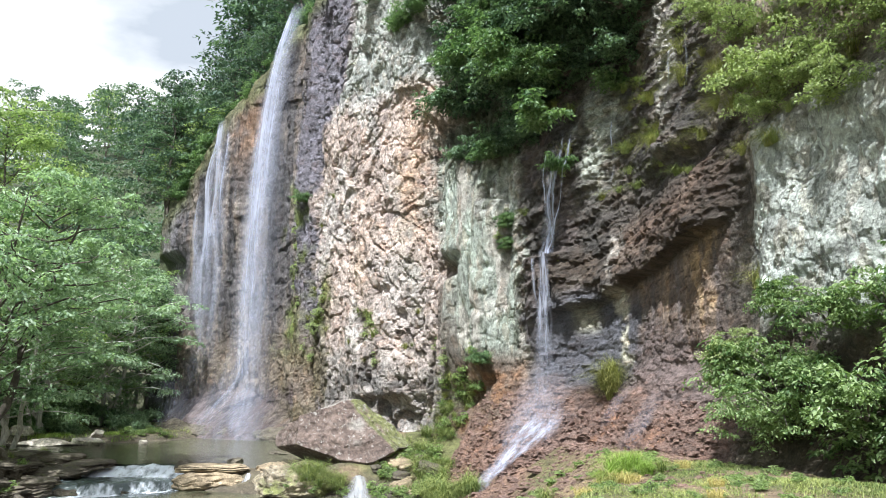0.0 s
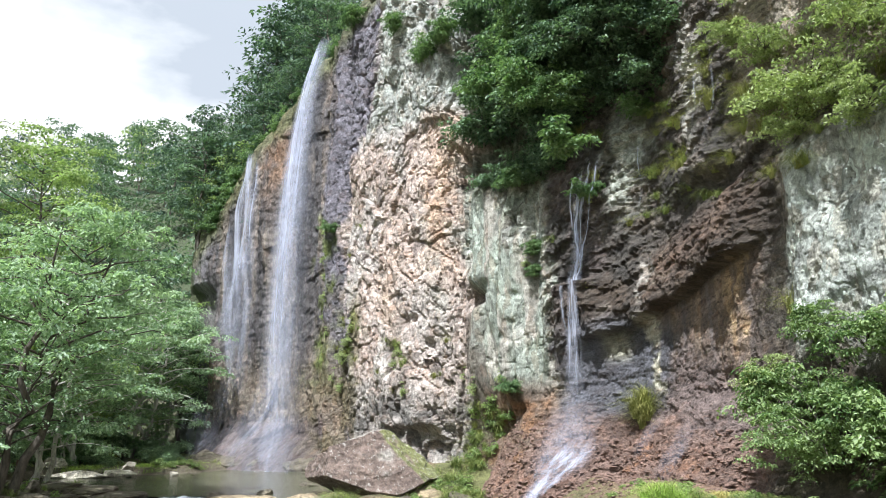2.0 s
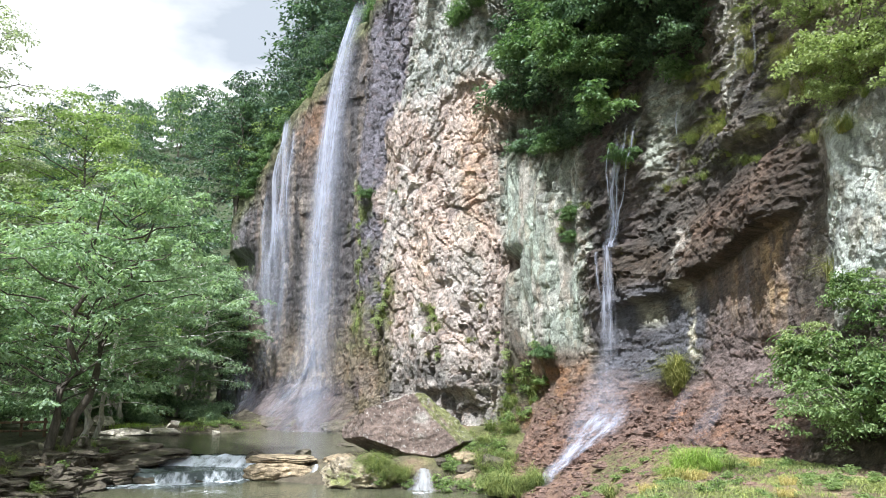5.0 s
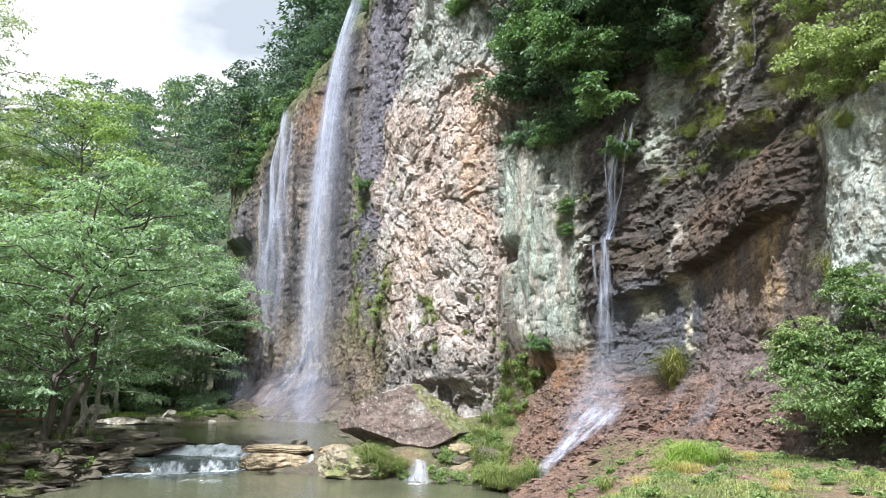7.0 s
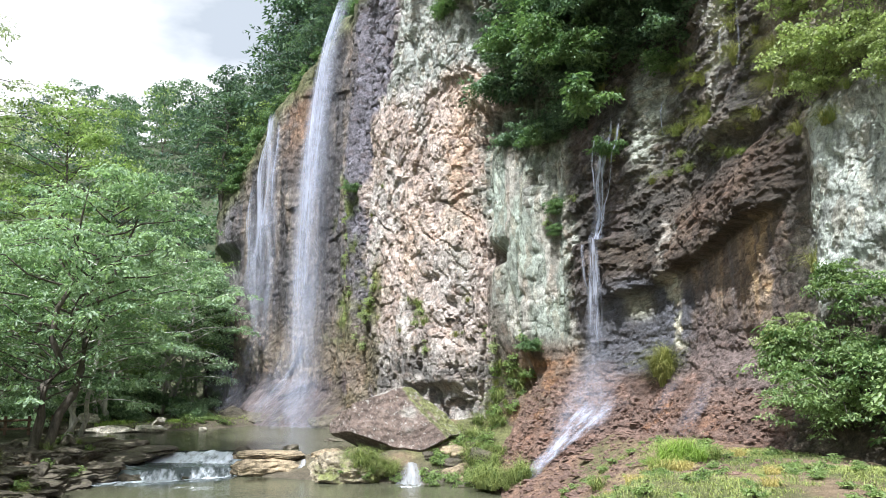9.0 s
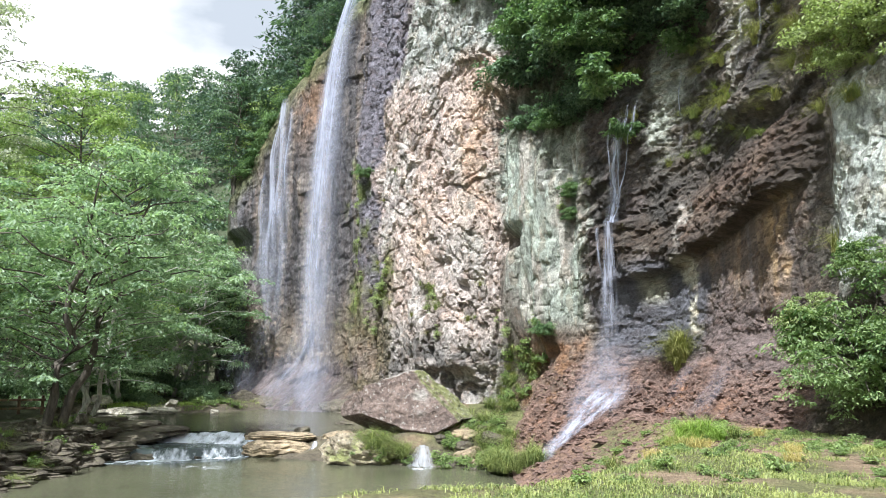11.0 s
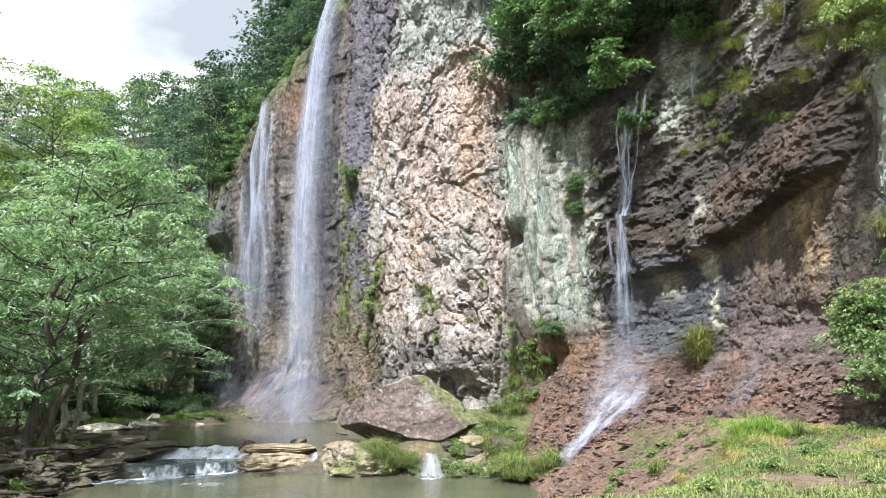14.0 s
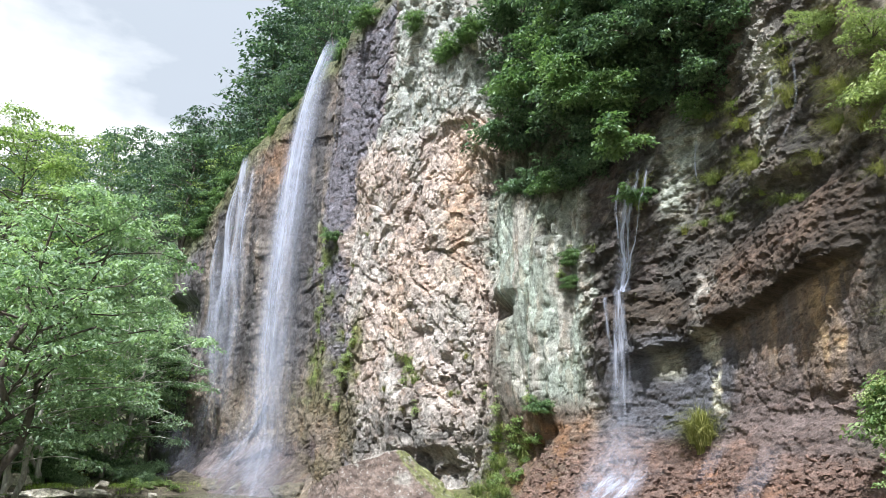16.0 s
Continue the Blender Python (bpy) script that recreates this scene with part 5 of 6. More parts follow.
def tree(seed, height, spread, leaf, bough_count, per, clump, material, bark, stems=1, low=0.25, lean=(0, 0), label="", group="", thick=0.012):
    rng = np.random.default_rng(seed)
    thing = tagged(new("tree"), label, "tree", group)
    cl, lines = boughs(rng, bough_count, height, spread, low, lean, seed)
    v, q = crown_leaves(rng, cl, per, clump, leaf, 0.22)
    paths = [b for i, b in enumerate(lines) if leaf < 0.3 or i % 4 == 0]
    for k in range(stems):
        ang = 2 * math.pi * k / max(1, stems) + seed
        foot = np.array((0.25 * math.cos(ang), 0.25 * math.sin(ang), -0.3)) * (stems > 1) + (0, 0, -0.2)
        head = np.array((lean[0] * 0.9 + spread * 0.25 * math.cos(ang) * (stems > 1), lean[1] * 0.9 + spread * 0.25 * math.sin(ang) * (stems > 1), height * 0.88))
        paths.append(limb(foot, head, thick * height + 0.02, 0.025, rng, 12, 0.0))
    near = leaf < 0.3
    stemwork = paths[len(lines):] if near else paths
    tv, tq = tubes(stemwork, 8 if near else 4)
    trunk = part("trunk", mesh_of("trunk", tv, tq, bark, True), thing)
    for b in lines if near else ():
        part("branch", mesh_of("branch", *tubes([b], 4), bark, True), trunk)
    part("crown", mesh_of("crown", v, q, material), thing)
    return thing


def seat(x, y, dz=0.0):
    return float(ground_height(np.array([x]), np.array([y]))[0]) + dz


def put(ob, x, y, turn, k, z=None):
    ob.matrix_basis = pose(x, y, seat(x, y) if z is None else z, 0, 0, turn) @ Matrix.Diagonal((k, k, k, 1))
    return ob


def put_copy(ob, x, y, turn, k, z=None):
    made = copy_thing(ob, Matrix())
    return put(made, x, y, turn, k, z)


LBL = "leafy green broadleaf tree on the stream bank"
near_a = tree(1, 11.5, 4.9, 0.17, 50, 70, 0.62, LEAF_NEAR, BARK, 2, 0.22, (3.0, -0.6), LBL, "trees on the bank", 0.017)
put(near_a, -15.6, 30.8, 0, 1.0)
near_b = tree(2, 10.5, 4.6, 0.165, 50, 70, 0.60, LEAF_NEAR, PALEBARK, 3, 0.24, (1.0, -0.4), "green broadleaf tree with pale forked stems", "trees on the bank")
put(near_b, -17.4, 37.0, 0, 1.0)
near_c = tree(3, 19.5, 5.6, 0.185, 58, 58, 0.74, LEAF_SUN, BARK, 1, 0.2, (0.4, 0), "tall yellow-green broadleaf tree on the stream bank", "trees on the bank")
put(near_c, -21.6, 42.0, 0, 1.0)
pale_tree = tree(4, 24.0, 4.4, 0.19, 44, 34, 0.7, LEAF_DUST, BARK, 1, 0.3, (0.3, 0), "tall thin-crowned grey-green tree behind the bank", "trees on the bank")
put(pale_tree, -25.6, 38.2, 75, 1.0)
# the copy at y 24.3 is added, mostly unseen, to shade the left bank
for ob, x, y, turn, k in ((near_b, -18.4, 51.6, 20, 1.05), (near_a, -21.4, 29.5, 130, 1.05), (near_a, -21.5, 24.3, 250, 1.3), (near_b, -20.2, 46.8, 200, 1.0), (near_b, -18.6, 57.0, 110, 1.05), (near_c, -27.0, 43.0, 90, 0.85)):
    put_copy(ob, x, y, turn, k)

HL = "green tree on the wooded hillside"
hill_trees = [tree(20 + i, h, w, 0.38, 25, 12, c * 0.78, m, BARK, 1, lo, (0, 0), HL, "hillside trees")
              for i, (h, w, n, c, m, lo) in enumerate(((10, 3.4, 75, 1.2, LEAF_FAR, 0.15), (12, 3.6, 85, 1.2, LEAF_FAR, 0.2), (9, 3.8, 80, 1.25, LEAF_SUN, 0.12), (13, 2.8, 80, 1.0, NEEDLE, 0.25), (11, 3.2, 80, 1.1, LEAF_DARK, 0.18)))]
crest_trees = [tree(30 + i, h, w, 0.25, 27, 18, c * 0.74, m, BARK, 1, lo, (0, 0), "green tree on the crest of the cliff", "crest trees")
               for i, (h, w, c, m, lo) in enumerate(((10, 3.4, 1.2, LEAF_FAR, 0.15), (12, 3.6, 1.2, LEAF_FAR, 0.2), (9, 3.8, 1.2, LEAF_SUN, 0.12), (13, 2.8, 1.0, NEEDLE, 0.25), (11, 3.2, 1.1, LEAF_DARK, 0.18)))]
for i, ob in enumerate(crest_trees):
    s = 66.2 + 1.7 * i
    p = plan_at(np.array(s)) - out_at(np.array(s)) * 4.2
    put(ob, float(p[0]), float(p[1]), i * 70, 0.8, seat(float(p[0]), float(p[1]), -0.3))
spots_used = []
hr = random.Random(5)
tries = 0
while len(spots_used) < 88 and tries < 6000:
    tries += 1
    az, r = radians(hr.uniform(-37, -8)), hr.uniform(58, 165)
    x, y = r * math.sin(az), r * math.cos(az)
    gap = 4.2 + 0.012 * r
    if any((x - a) ** 2 + (y - b) ** 2 < gap * gap for a, b in spots_used):
        continue
    back, s = behind_cliff(np.array([x]), np.array([y]))
    if -4 < back[0] < 2.5 or (back[0] > 0 and s[0] < 60 and back[0] > 25):
        continue
    if x > -13 and back[0] < 3:
        continue
    spots_used.append((x, y))
for i, (x, y) in enumerate(spots_used):
    ob = hill_trees[hr.choice((0, 0, 1, 1, 2, 3, 4))] if i >= 5 else hill_trees[i]
    (put if i < 5 else put_copy)(ob, x, y, hr.uniform(0, 360), hr.uniform(0.8, 1.2), seat(x, y, -0.2))
# on the wooded bank that runs back from the cliff's end
for x, y, turn, k in ((-24.5, 46.5, 60, 1.1), (-20.2, 53.5, 200, 0.95), (-17.4, 57.0, 250, 0.9), (-26.0, 48.0, 90, 1.2), (-24.5, 54.0, 20, 1.1), (-28.5, 58.0, 170, 1.2), (-31.0, 50.0, 10, 1.2)):
    put_copy(crest_trees[int(turn) % 3], x, y, turn, k)
for i, s in enumerate(np.arange(75.4, 90, 1.4)):
    for back, k, lower in ((1.0, 0.85, 1.8),):
        if back < 0 and i % 2:
            continue
        p = plan_at(np.array(s)) - out_at(np.array(s)) * (back + hr.uniform(-0.8, 0.8))
        z = max(float(true_height(s, top_at(s))) - lower, seat(float(p[0]), float(p[1]), -0.3)) if back < 3 else seat(float(p[0]), float(p[1]), -0.3)
        put_copy(crest_trees[hr.choice((0, 1, 1, 2, 3, 4))], float(p[0]), float(p[1]), hr.uniform(0, 360), k * hr.uniform(0.85, 1.15), min(z, seat(float(p[0]), float(p[1]), 0.3)) if back < 0 else z)
# along the cliff's crest
for s, back, kind, k in ((76, 1.5, 2, 0.6), (74.6, 2.2, 0, 0.6), (73.2, 2.4, 1, 0.6), (71.6, 2.6, 3, 0.65), (70, 2.8, 0, 0.75), (68.3, 2.6, 3, 0.8), (67, 2.2, 4, 0.75), (65.6, 3.6, 3, 0.9), (63, 3.4, 4, 0.8), (57, 3, 2, 0.8),
                         (72.5, 5.5, 1, 0.8), (69.5, 6, 3, 0.95), (66.5, 6, 1, 0.95), (75.5, 5, 0, 0.8), (78.5, 3, 2, 0.8), (81, 3, 1, 0.8), (83.5, 2, 0, 0.8), (73.5, 6.5, 3, 1.0), (77.5, 6, 1, 1.0), (79.5, 5, 4, 1.0), (72, 4.5, 3, 1.5), (73.2, 5.8, 3, 1.5), (74.4, 7.2, 4, 1.55), (70.8, 4.6, 3, 1.4), (75.6, 9, 3, 1.65), (71.6, 8, 4, 1.6), (69.4, 6.8, 3, 1.3), (73, 10.5, 3, 1.65), (77.2, 9, 3, 1.5), (75.0, 5.6, 3, 1.35), (74.0, 3.6, 2, 0.85), (72.6, 3.2, 2, 0.7), (76.4, 4.0, 2, 0.9)):
    p = plan_at(np.array(s)) - out_at(np.array(s)) * back
    put_copy(crest_trees[kind], float(p[0]), float(p[1]), s * 40, k, float(true_height(s, top_at(s))) - 0.9 if back < 3.5 else seat(float(p[0]), float(p[1]), -0.3))

# ---- shrubs hanging on the cliff ----


def shrub(seed, size, leaf, clumps, per, clump, material, hang=0.3, label="", name="shrub"):
    """A bush: thin stems from one foot, sprays of leaves at their ends. size: half extents."""
    rng = np.random.default_rng(seed)
    thing = tagged(new(name), label, "plant" if name == "weed" else "shrub")
    cl, lines = [], []
    for i in range(max(6, clumps // 6)):
        d = rng.normal(0, 1, 3)
        d /= np.linalg.norm(d)
        tip = d * size * rng.uniform(0.6, 1.0)
        line = limb((0, 0, -0.6 * size[2]), tip, 0.03, 0.008, rng, 8, 0.15)
        line[:, 2] -= hang * np.hypot(line[:, 0], line[:, 1]) ** 2 / max(size[0], 0.1)
        lines.append(line)
        for t in np.linspace(0.35, 1, 6):
            p = np.array([np.interp(t, np.linspace(0, 1, 8), line[:, k]) for k in range(3)])
            cl.append(p + rng.normal(0, 0.12, 3) * size)
    cl = np.array(cl)
    v, q = crown_leaves(rng, cl, per, clump, leaf, 0.25)
    paths = lines
    tv, tq = tubes([q[::2] for q in paths], 3)
    part("branchwork", mesh_of("branchwork", tv, tq, BARK, True), thing)
    part("crown", mesh_of("crown", v, q, material), thing)
    return thing


def on_cliff(ob, s, z, lift, turn=0.0, k=1.0):
    p = cliff_point(np.array([float(s)]), np.array([float(z)]), lift)[0]
    ob.matrix_basis = pose(*p, 0, 0, turn) @ Matrix.Diagonal((k, k, k, 1))
    return ob


def on_cliff_copy(ob, *a):
    return on_cliff(copy_thing(ob, Matrix()), *a)


OVER = "dark green leafy shrub hanging out over the cliff"
over = [shrub(50 + i, sz, 0.20, 110, 32, 0.5, m, 0.3, OVER) for i, (sz, m) in enumerate((((2.2, 2.0, 1.7), LEAF_DARK), ((2.4, 1.8, 1.5), LEAF_DARK), ((1.9, 1.9, 1.3), LEAF_HANG)))]
on_cliff(over[0], 51.5, 16.2, 1.2, 0)
on_cliff(over[1], 48.2, 15.2, 1.6, 70)
on_cliff(over[2], 46.0, 15.6, 2.6, 20)
for k, s, z, lift, turn, sc in ((0, 52.0, 19.0, 0.8, 200, 0.8), (1, 50.0, 19.0, 1.8, 130, 1.05), (0, 46.5, 18.0, 2.0, 80, 1.0), (1, 44.0, 17.0, 1.6, 300, 0.9), (2, 49.5, 17.2, 2.4, 160, 0.9), (0, 49.0, 12.9, 0.7, 240, 0.6), (1, 47.0, 13.3, 0.9, 15, 0.6),
                                (2, 44.5, 14.5, 1.2, 75, 0.7), (1, 42.0, 16.8, 0.8, 200, 0.75), (1, 39.6, 18.0, 0.8, 0, 0.8), (0, 44.6, 19.6, 1.6, 40, 1.0), (1, 42.4, 19.2, 1.2, 260, 0.95), (0, 41.2, 17.6, 1.0, 330, 0.7), (1, 47.8, 20.8, 2.2, 190, 1.1), (0, 51.6, 22.4, 1.4, 60, 1.1), (0, 43.4, 15.2, 0.8, 10, 0.6), (1, 44.0, 14.4, 0.9, 190, 0.62), (0, 42.6, 17.4, 1.0, 90, 0.75), (1, 43.8, 21.0, 1.2, 20, 0.9), (0, 41.6, 20.6, 1.0, 150, 0.8), (1, 45.6, 13.8, 1.4, 300, 0.55), (0, 47.8, 12.4, 0.5, 44, 0.5), (0, 50.3, 12.7, 0.9, 10, 0.55), (2, 48.8, 12.2, 0.8, 130, 0.5), (0, 44.9, 15.6, 0.7, 33, 0.75), (1, 45.6, 17.2, 0.9, 111, 0.85), (0, 43.0, 18.4, 0.6, 201, 0.8), (1, 44.2, 16.0, 0.5, 290, 0.7), (0, 45.8, 19.4, 1.2, 77, 0.95), (1, 42.2, 15.4, 0.5, 140, 0.55), (0, 46.6, 14.6, 0.9, 260, 0.6), (0, 41.4, 16.8, 1.6, 235, 0.7), (1, 43.6, 16.6, 2.0, 305, 0.8), (1, 42.4, 18.0, 1.8, 110, 0.9), (0, 47.2, 12.9, 1.0, 330, 0.5), (2, 47.6, 16.8, 2.8, 250, 0.8), (1, 45.4, 22.5, 1.6, 220, 1.1)):
    on_cliff_copy(over[k], s, z, lift, turn, sc)
for k, s, z, lift, turn, sc in ((2, 53.8, 21.0, 0.5, 120, 0.6), (2, 48.6, 18.6, 2.9, 300, 0.7), (2, 45.2, 14.6, 2.2, 140, 0.6), (2, 46.8, 19.8, 2.8, 10, 0.75), (2, 52.0, 17.4, 1.6, 80, 0.6), (0, 41.0, 14.6, 0.6, 60, 0.6), (1, 40.2, 15.8, 0.7, 150, 0.65), (2, 41.8, 13.4, 0.5, 20, 0.45), (0, 46.3, 12.6, 1.1, 95, 0.5)):
    on_cliff_copy(over[k], s, z, lift, turn, sc)
branch = shrub(60, (1.25, 1.1, 0.8), 0.19, 48, 30, 0.40, LEAF_HANG, 0.3, "light leafy branch hanging over the small waterfall")
branch.matrix_basis = pose(5.6, 27.6, 12.2, 0, 0, 30)
lv, lq = tubes([limb((0, 0, -0.4), (1.6, 3.4, 1.6), 0.03, 0.06, np.random.default_rng(3), 9, 0.05)], 6)
part("limb", mesh_of("limb", lv, lq, BARK, True), branch)
bush = shrub(61, (1.9, 1.7, 1.35), 0.075, 160, 84, 0.36, LEAF_BUSH, 0.25, "bright green leafy bush with thin arching stems")
bush.matrix_basis = pose(9.2, 17.6, 2.0, 0, 0, 0)
bush2 = shrub(62, (1.5, 1.3, 1.1), 0.11, 100, 60, 0.34, LEAF_BUSH, 0.25, "green leafy bush at the foot of the pale slab")
bush2.matrix_basis = pose(10.0, 15.6, 1.2, 0, 0, 50)
dim = shrub(67, (1.4, 1.3, 1.0), 0.12, 66, 50, 0.38, LEAF_BUSH, 0.3, "shaded green undergrowth at the foot of the pale slab")
on_cliff(dim, 33.4, 2.6, 0.6)
cap = shrub(63, (1.7, 1.5, 1.0), 0.10, 100, 48, 0.34, LEAF_PALE, 0.35, "sunlit yellow-green shrub growing over the pale slab")
on_cliff(cap, 32.6, 10.5, 0.7, 0)
on_cliff_copy(cap, 30.2, 11.4, 0.6, 120, 1.0)
on_cliff_copy(cap, 34.2, 12.2, 0.5, 220, 0.7)
on_cliff_copy(cap, 33.6, 3.2, 0.9, 40, 0.55)
for s, z, lift, turn, k in ((33.2, 9.4, 0.5, 15, 0.6), (30.6, 9.0, 0.5, 250, 0.7), (34.4, 10.6, 0.5, 95, 0.55), (36.0, 13.4, 0.4, 180, 0.55), (28.2, 9.6, 0.4, 60, 0.8)):
    on_cliff_copy(cap, s, z, lift, turn, k)
for s, z, lift, turn, k in ((31.6, 9.9, 0.3, 300, 0.7), (29.0, 10.4, 0.4, 160, 0.8), (31.8, 13.8, 0.4, 200, 0.9), (34.6, 14.6, 0.4, 70, 0.8)):
    on_cliff_copy(cap, s, z, lift, turn, k)
for s, z, lift, turn, k in ((32.4, 4.2, 0.4, 10, 0.6), (30.8, 3.8, 0.5, 80, 0.7), (29.2, 4.0, 0.6, 200, 0.8), (31.4, 2.4, 0.7, 140, 0.8), (29.6, 2.0, 0.9, 290, 0.9), (27.6, 3.0, 0.8, 330, 1.0), (27.4, 5.2, 0.5, 30, 0.8)):
    on_cliff_copy(dim, s, z, lift, turn, k)
weed = shrub(64, (0.4, 0.4, 0.26), 0.10, 30, 10, 0.17, LEAF_SUN, 0.2, "low leafy green weed", name="weed")
on_cliff(weed, 51.0, 2.4, 0.1)
moss = shrub(66, (0.5, 0.4, 0.7), 0.07, 40, 36, 0.2, LEAF_PALE, 0.5, "yellow-green plant growing from the cliff face")
on_cliff(moss, 61.7, 5.7, 0.15, 0, 1.1)
for i, (s, z, k) in enumerate(((62.0, 4.9, 1.0), (62.6, 4.6, 0.8), (61.4, 6.4, 0.7), (64.3, 10.6, 0.7), (64.4, 9.6, 0.6), (64.3, 8.4, 0.7), (64.5, 7.2, 0.7), (64.2, 6.2, 0.6), (63.4, 3.8, 0.7), (62.8, 3.2, 0.7), (56.6, 4.8, 0.7), (56.9, 4.2, 0.6), (55.9, 2.9, 0.6), (64.0, 12.2, 0.6), (48.2, 9.0, 0.6), (48.4, 8.2, 0.5), (50.2, 3.4, 0.7), (49.4, 3.0, 0.6), (52.6, 3.6, 0.5), (51.6, 3.0, 0.7))):
    on_cliff_copy(moss, s, z, 0.10, i * 71, k)
under = shrub(65, (1.5, 1.5, 0.95), 0.15, 60, 60, 0.45, LEAF_NEAR, 0.25, "green undergrowth shrub on the far shore")
under.matrix_basis = pose(-16.2, 51.0, seat(-16.2, 51.0, 0.7), 0, 0, 0)
for s, z, k in ((70.4, 19.4, 0.7), (71.2, 18.3, 0.75), (71.9, 17.0, 0.8), (72.5, 15.9, 0.8), (73.2, 14.8, 0.8), (73.8, 14.0, 0.8), (66.6, 23.9, 0.55), (68.0, 22.2, 0.5), (69.2, 20.9, 0.55)):
    on_cliff_copy(over[2], s, z, 0.15, s * 61, k)
for s, z, k in ((57.2, 22.8, 0.5), (55.2, 20.5, 0.55), (64.8, 24.4, 0.5), (62.4, 25.5, 0.6), (73.8, 13.6, 0.55), (72.4, 15.6, 0.5), (69.2, 20.0, 0.5), (49.2, 3.1, 0.32), (48.0, 8.9, 0.34), (48.1, 7.9, 0.28), (63.6, 12.4, 0.35), (44.6, 10.6, 0.4)):
    on_cliff_copy(over[2], s, z, 0.25, s * 77, k)

# ---- grass ----


def blades(rng, feet, length, width, spread, bend):
    """Curved grass blades of two joined pieces each."""
    n = len(feet)
    ang = rng.uniform(0, 2 * np.pi, n)
    out = np.stack([np.cos(ang), np.sin(ang), 0 * ang], 1)
    side = np.stack([-np.sin(ang), np.cos(ang), 0 * ang], 1)
    ln = (length * rng.uniform(0.5, 1.3, n))[:, None]
    lean = (spread * rng.uniform(0.1, 1.0, n))[:, None]
    mid = feet + out * ln * lean * 0.4 + np.array((0, 0, 1)) * ln * 0.6
    tip = feet + out * ln * (lean + bend * 0.5) + np.array((0, 0, 1)) * ln * (1.0 - 0.75 * bend * lean)
    w = width * 0.5 * rng.uniform(0.7, 1.3, n)[:, None]
    v = np.stack([feet - side * w, feet + side * w, mid + side * w * 0.8, mid - side * w * 0.8, tip + side * w * 0.15, tip - side * w * 0.15], 1).reshape(-1, 3)
    i = 6 * np.arange(n)[:, None]
    return v, np.concatenate([i + (0, 1, 2, 3), i + (3, 2, 4, 5)])


def tuft(seed, count, length, radius, material, bend=0.9, spread=1.0, width=0.016):
    rng = np.random.default_rng(seed)
    a, r = rng.uniform(0, 6.28, count), radius * np.sqrt(rng.uniform(0, 1, count))
    return mesh_of("grass_tuft", *blades(rng, np.stack([np.cos(a) * r, np.sin(a) * r, 0 * a - 0.03], 1), length, width, spread, bend), material)


HANG = [tuft(75, 210, 0.7, 0.16, TUFT, 1.5, 1.2, 0.010), tuft(76, 210, 0.6, 0.16, GRASS, 1.5, 1.2, 0.010)]
CLIFFT = [tuft(73, 210, 0.62, 0.15, TUFT, 1.1, 1.2, 0.010), tuft(74, 210, 0.60, 0.15, GRASS, 1.1, 1.2, 0.010), tuft(77, 210, 0.55, 0.17, GRASS, 1.2, 1.2, 0.010)]
SPRAWL = tuft(79, 420, 0.58, 0.10, TUFT, 1.0, 1.0, 0.009)
TUFTS = [tuft(70, 190, 0.75, 0.17, TUFT, 0.9, 1.1), tuft(71, 190, 0.8, 0.18, GRASS, 0.9, 1.1), tuft(72, 160, 0.6, 0.15, GRASS, 0.9, 1.2)]
for k, s, z, sc, lab in ((0, 42.4, 2.1, 1.69, "yellow-green grass tuft growing from red scree"), (0, 42.7, 1.8, 1.62, "yellow-green grass tuft growing from red scree"), (0, 42.1, 1.75, 1.62, "yellow-green grass tuft growing from red scree"), (0, 42.4, 1.45, 1.42, "yellow-green grass tuft growing from red scree"), (0, 44.6, 6.6, 0.6, "dry grass tuft on the rock ledge"), (0, 39.8, 11.6, 0.9, "dry grass tuft on wet rock"), (0, 39.4, 10.4, 0.8, "dry grass tuft on wet rock"),
                         (0, 42.9, 8.8, 0.7, "dry grass tuft on wet rock"), (1, 56.9, 4.9, 1.2, "green grass tuft on the pink face"),
                         (1, 56.2, 4.0, 1.0, "green grass tuft on the pink face"), (0, 62.6, 4.0, 1.2, "yellow-green grass tuft on dark rock"),
                         (1, 51.4, 1.6, 1.2, "green grass tuft at the cliff's foot"), (1, 51.2, 0.9, 1.3, "green grass tuft at the cliff's foot"), (1, 52.0, 0.2, 1.3, "green grass tuft at the cliff's foot"), (1, 52.4, -0.6, 1.4, "green grass tuft at the cliff's foot"), (2, 51.6, -1.0, 1.4, "green grass tuft at the cliff's foot"),
                         (1, 53.0, -0.9, 1.4, "green grass tuft at the cliff's foot"), (0, 35.0, 9.6, 1.2, "dry grass tuft on the pale slab"), (0, 33.0, 10.2, 1.2, "dry grass tuft on the pale slab"), (0, 34.4, 4.6, 1.2, "yellow-green grass tuft under the pale slab")):
    ob = tagged(new("grass_tuft", SPRAWL if lab.endswith("red scree") else CLIFFT[k]), lab, "grass", "tufts on the rock")
    on_cliff(ob, s, z, -0.05, s * 50, sc)
rt = random.Random(11)
for i in range(74):
    if i < 50:
        y = rt.uniform(29.0, 35.0)
        x = 1.9 - 0.12 * (y - 29) + rt.uniform(-0.3, 1.5)
        zz = max(seat(x, y), -2.35)
    else:
        x, y = rt.gauss(-2.8, 0.5), rt.gauss(32.0, 0.35)
        zz = -1.72 - 0.35 * abs(x + 3.2) - 0.25 * max(0, 32 - y)
    ob = tagged(new("grass_tuft", TUFTS[1 + i % 2]), "long green grass tuft beside the stream", "grass", "tufts by the stream")
    ob.matrix_basis = pose(x, y, zz, 0, 0, i * 47) @ Matrix.Diagonal((*(rt.uniform(0.45, 1.15),) * 3, 1))


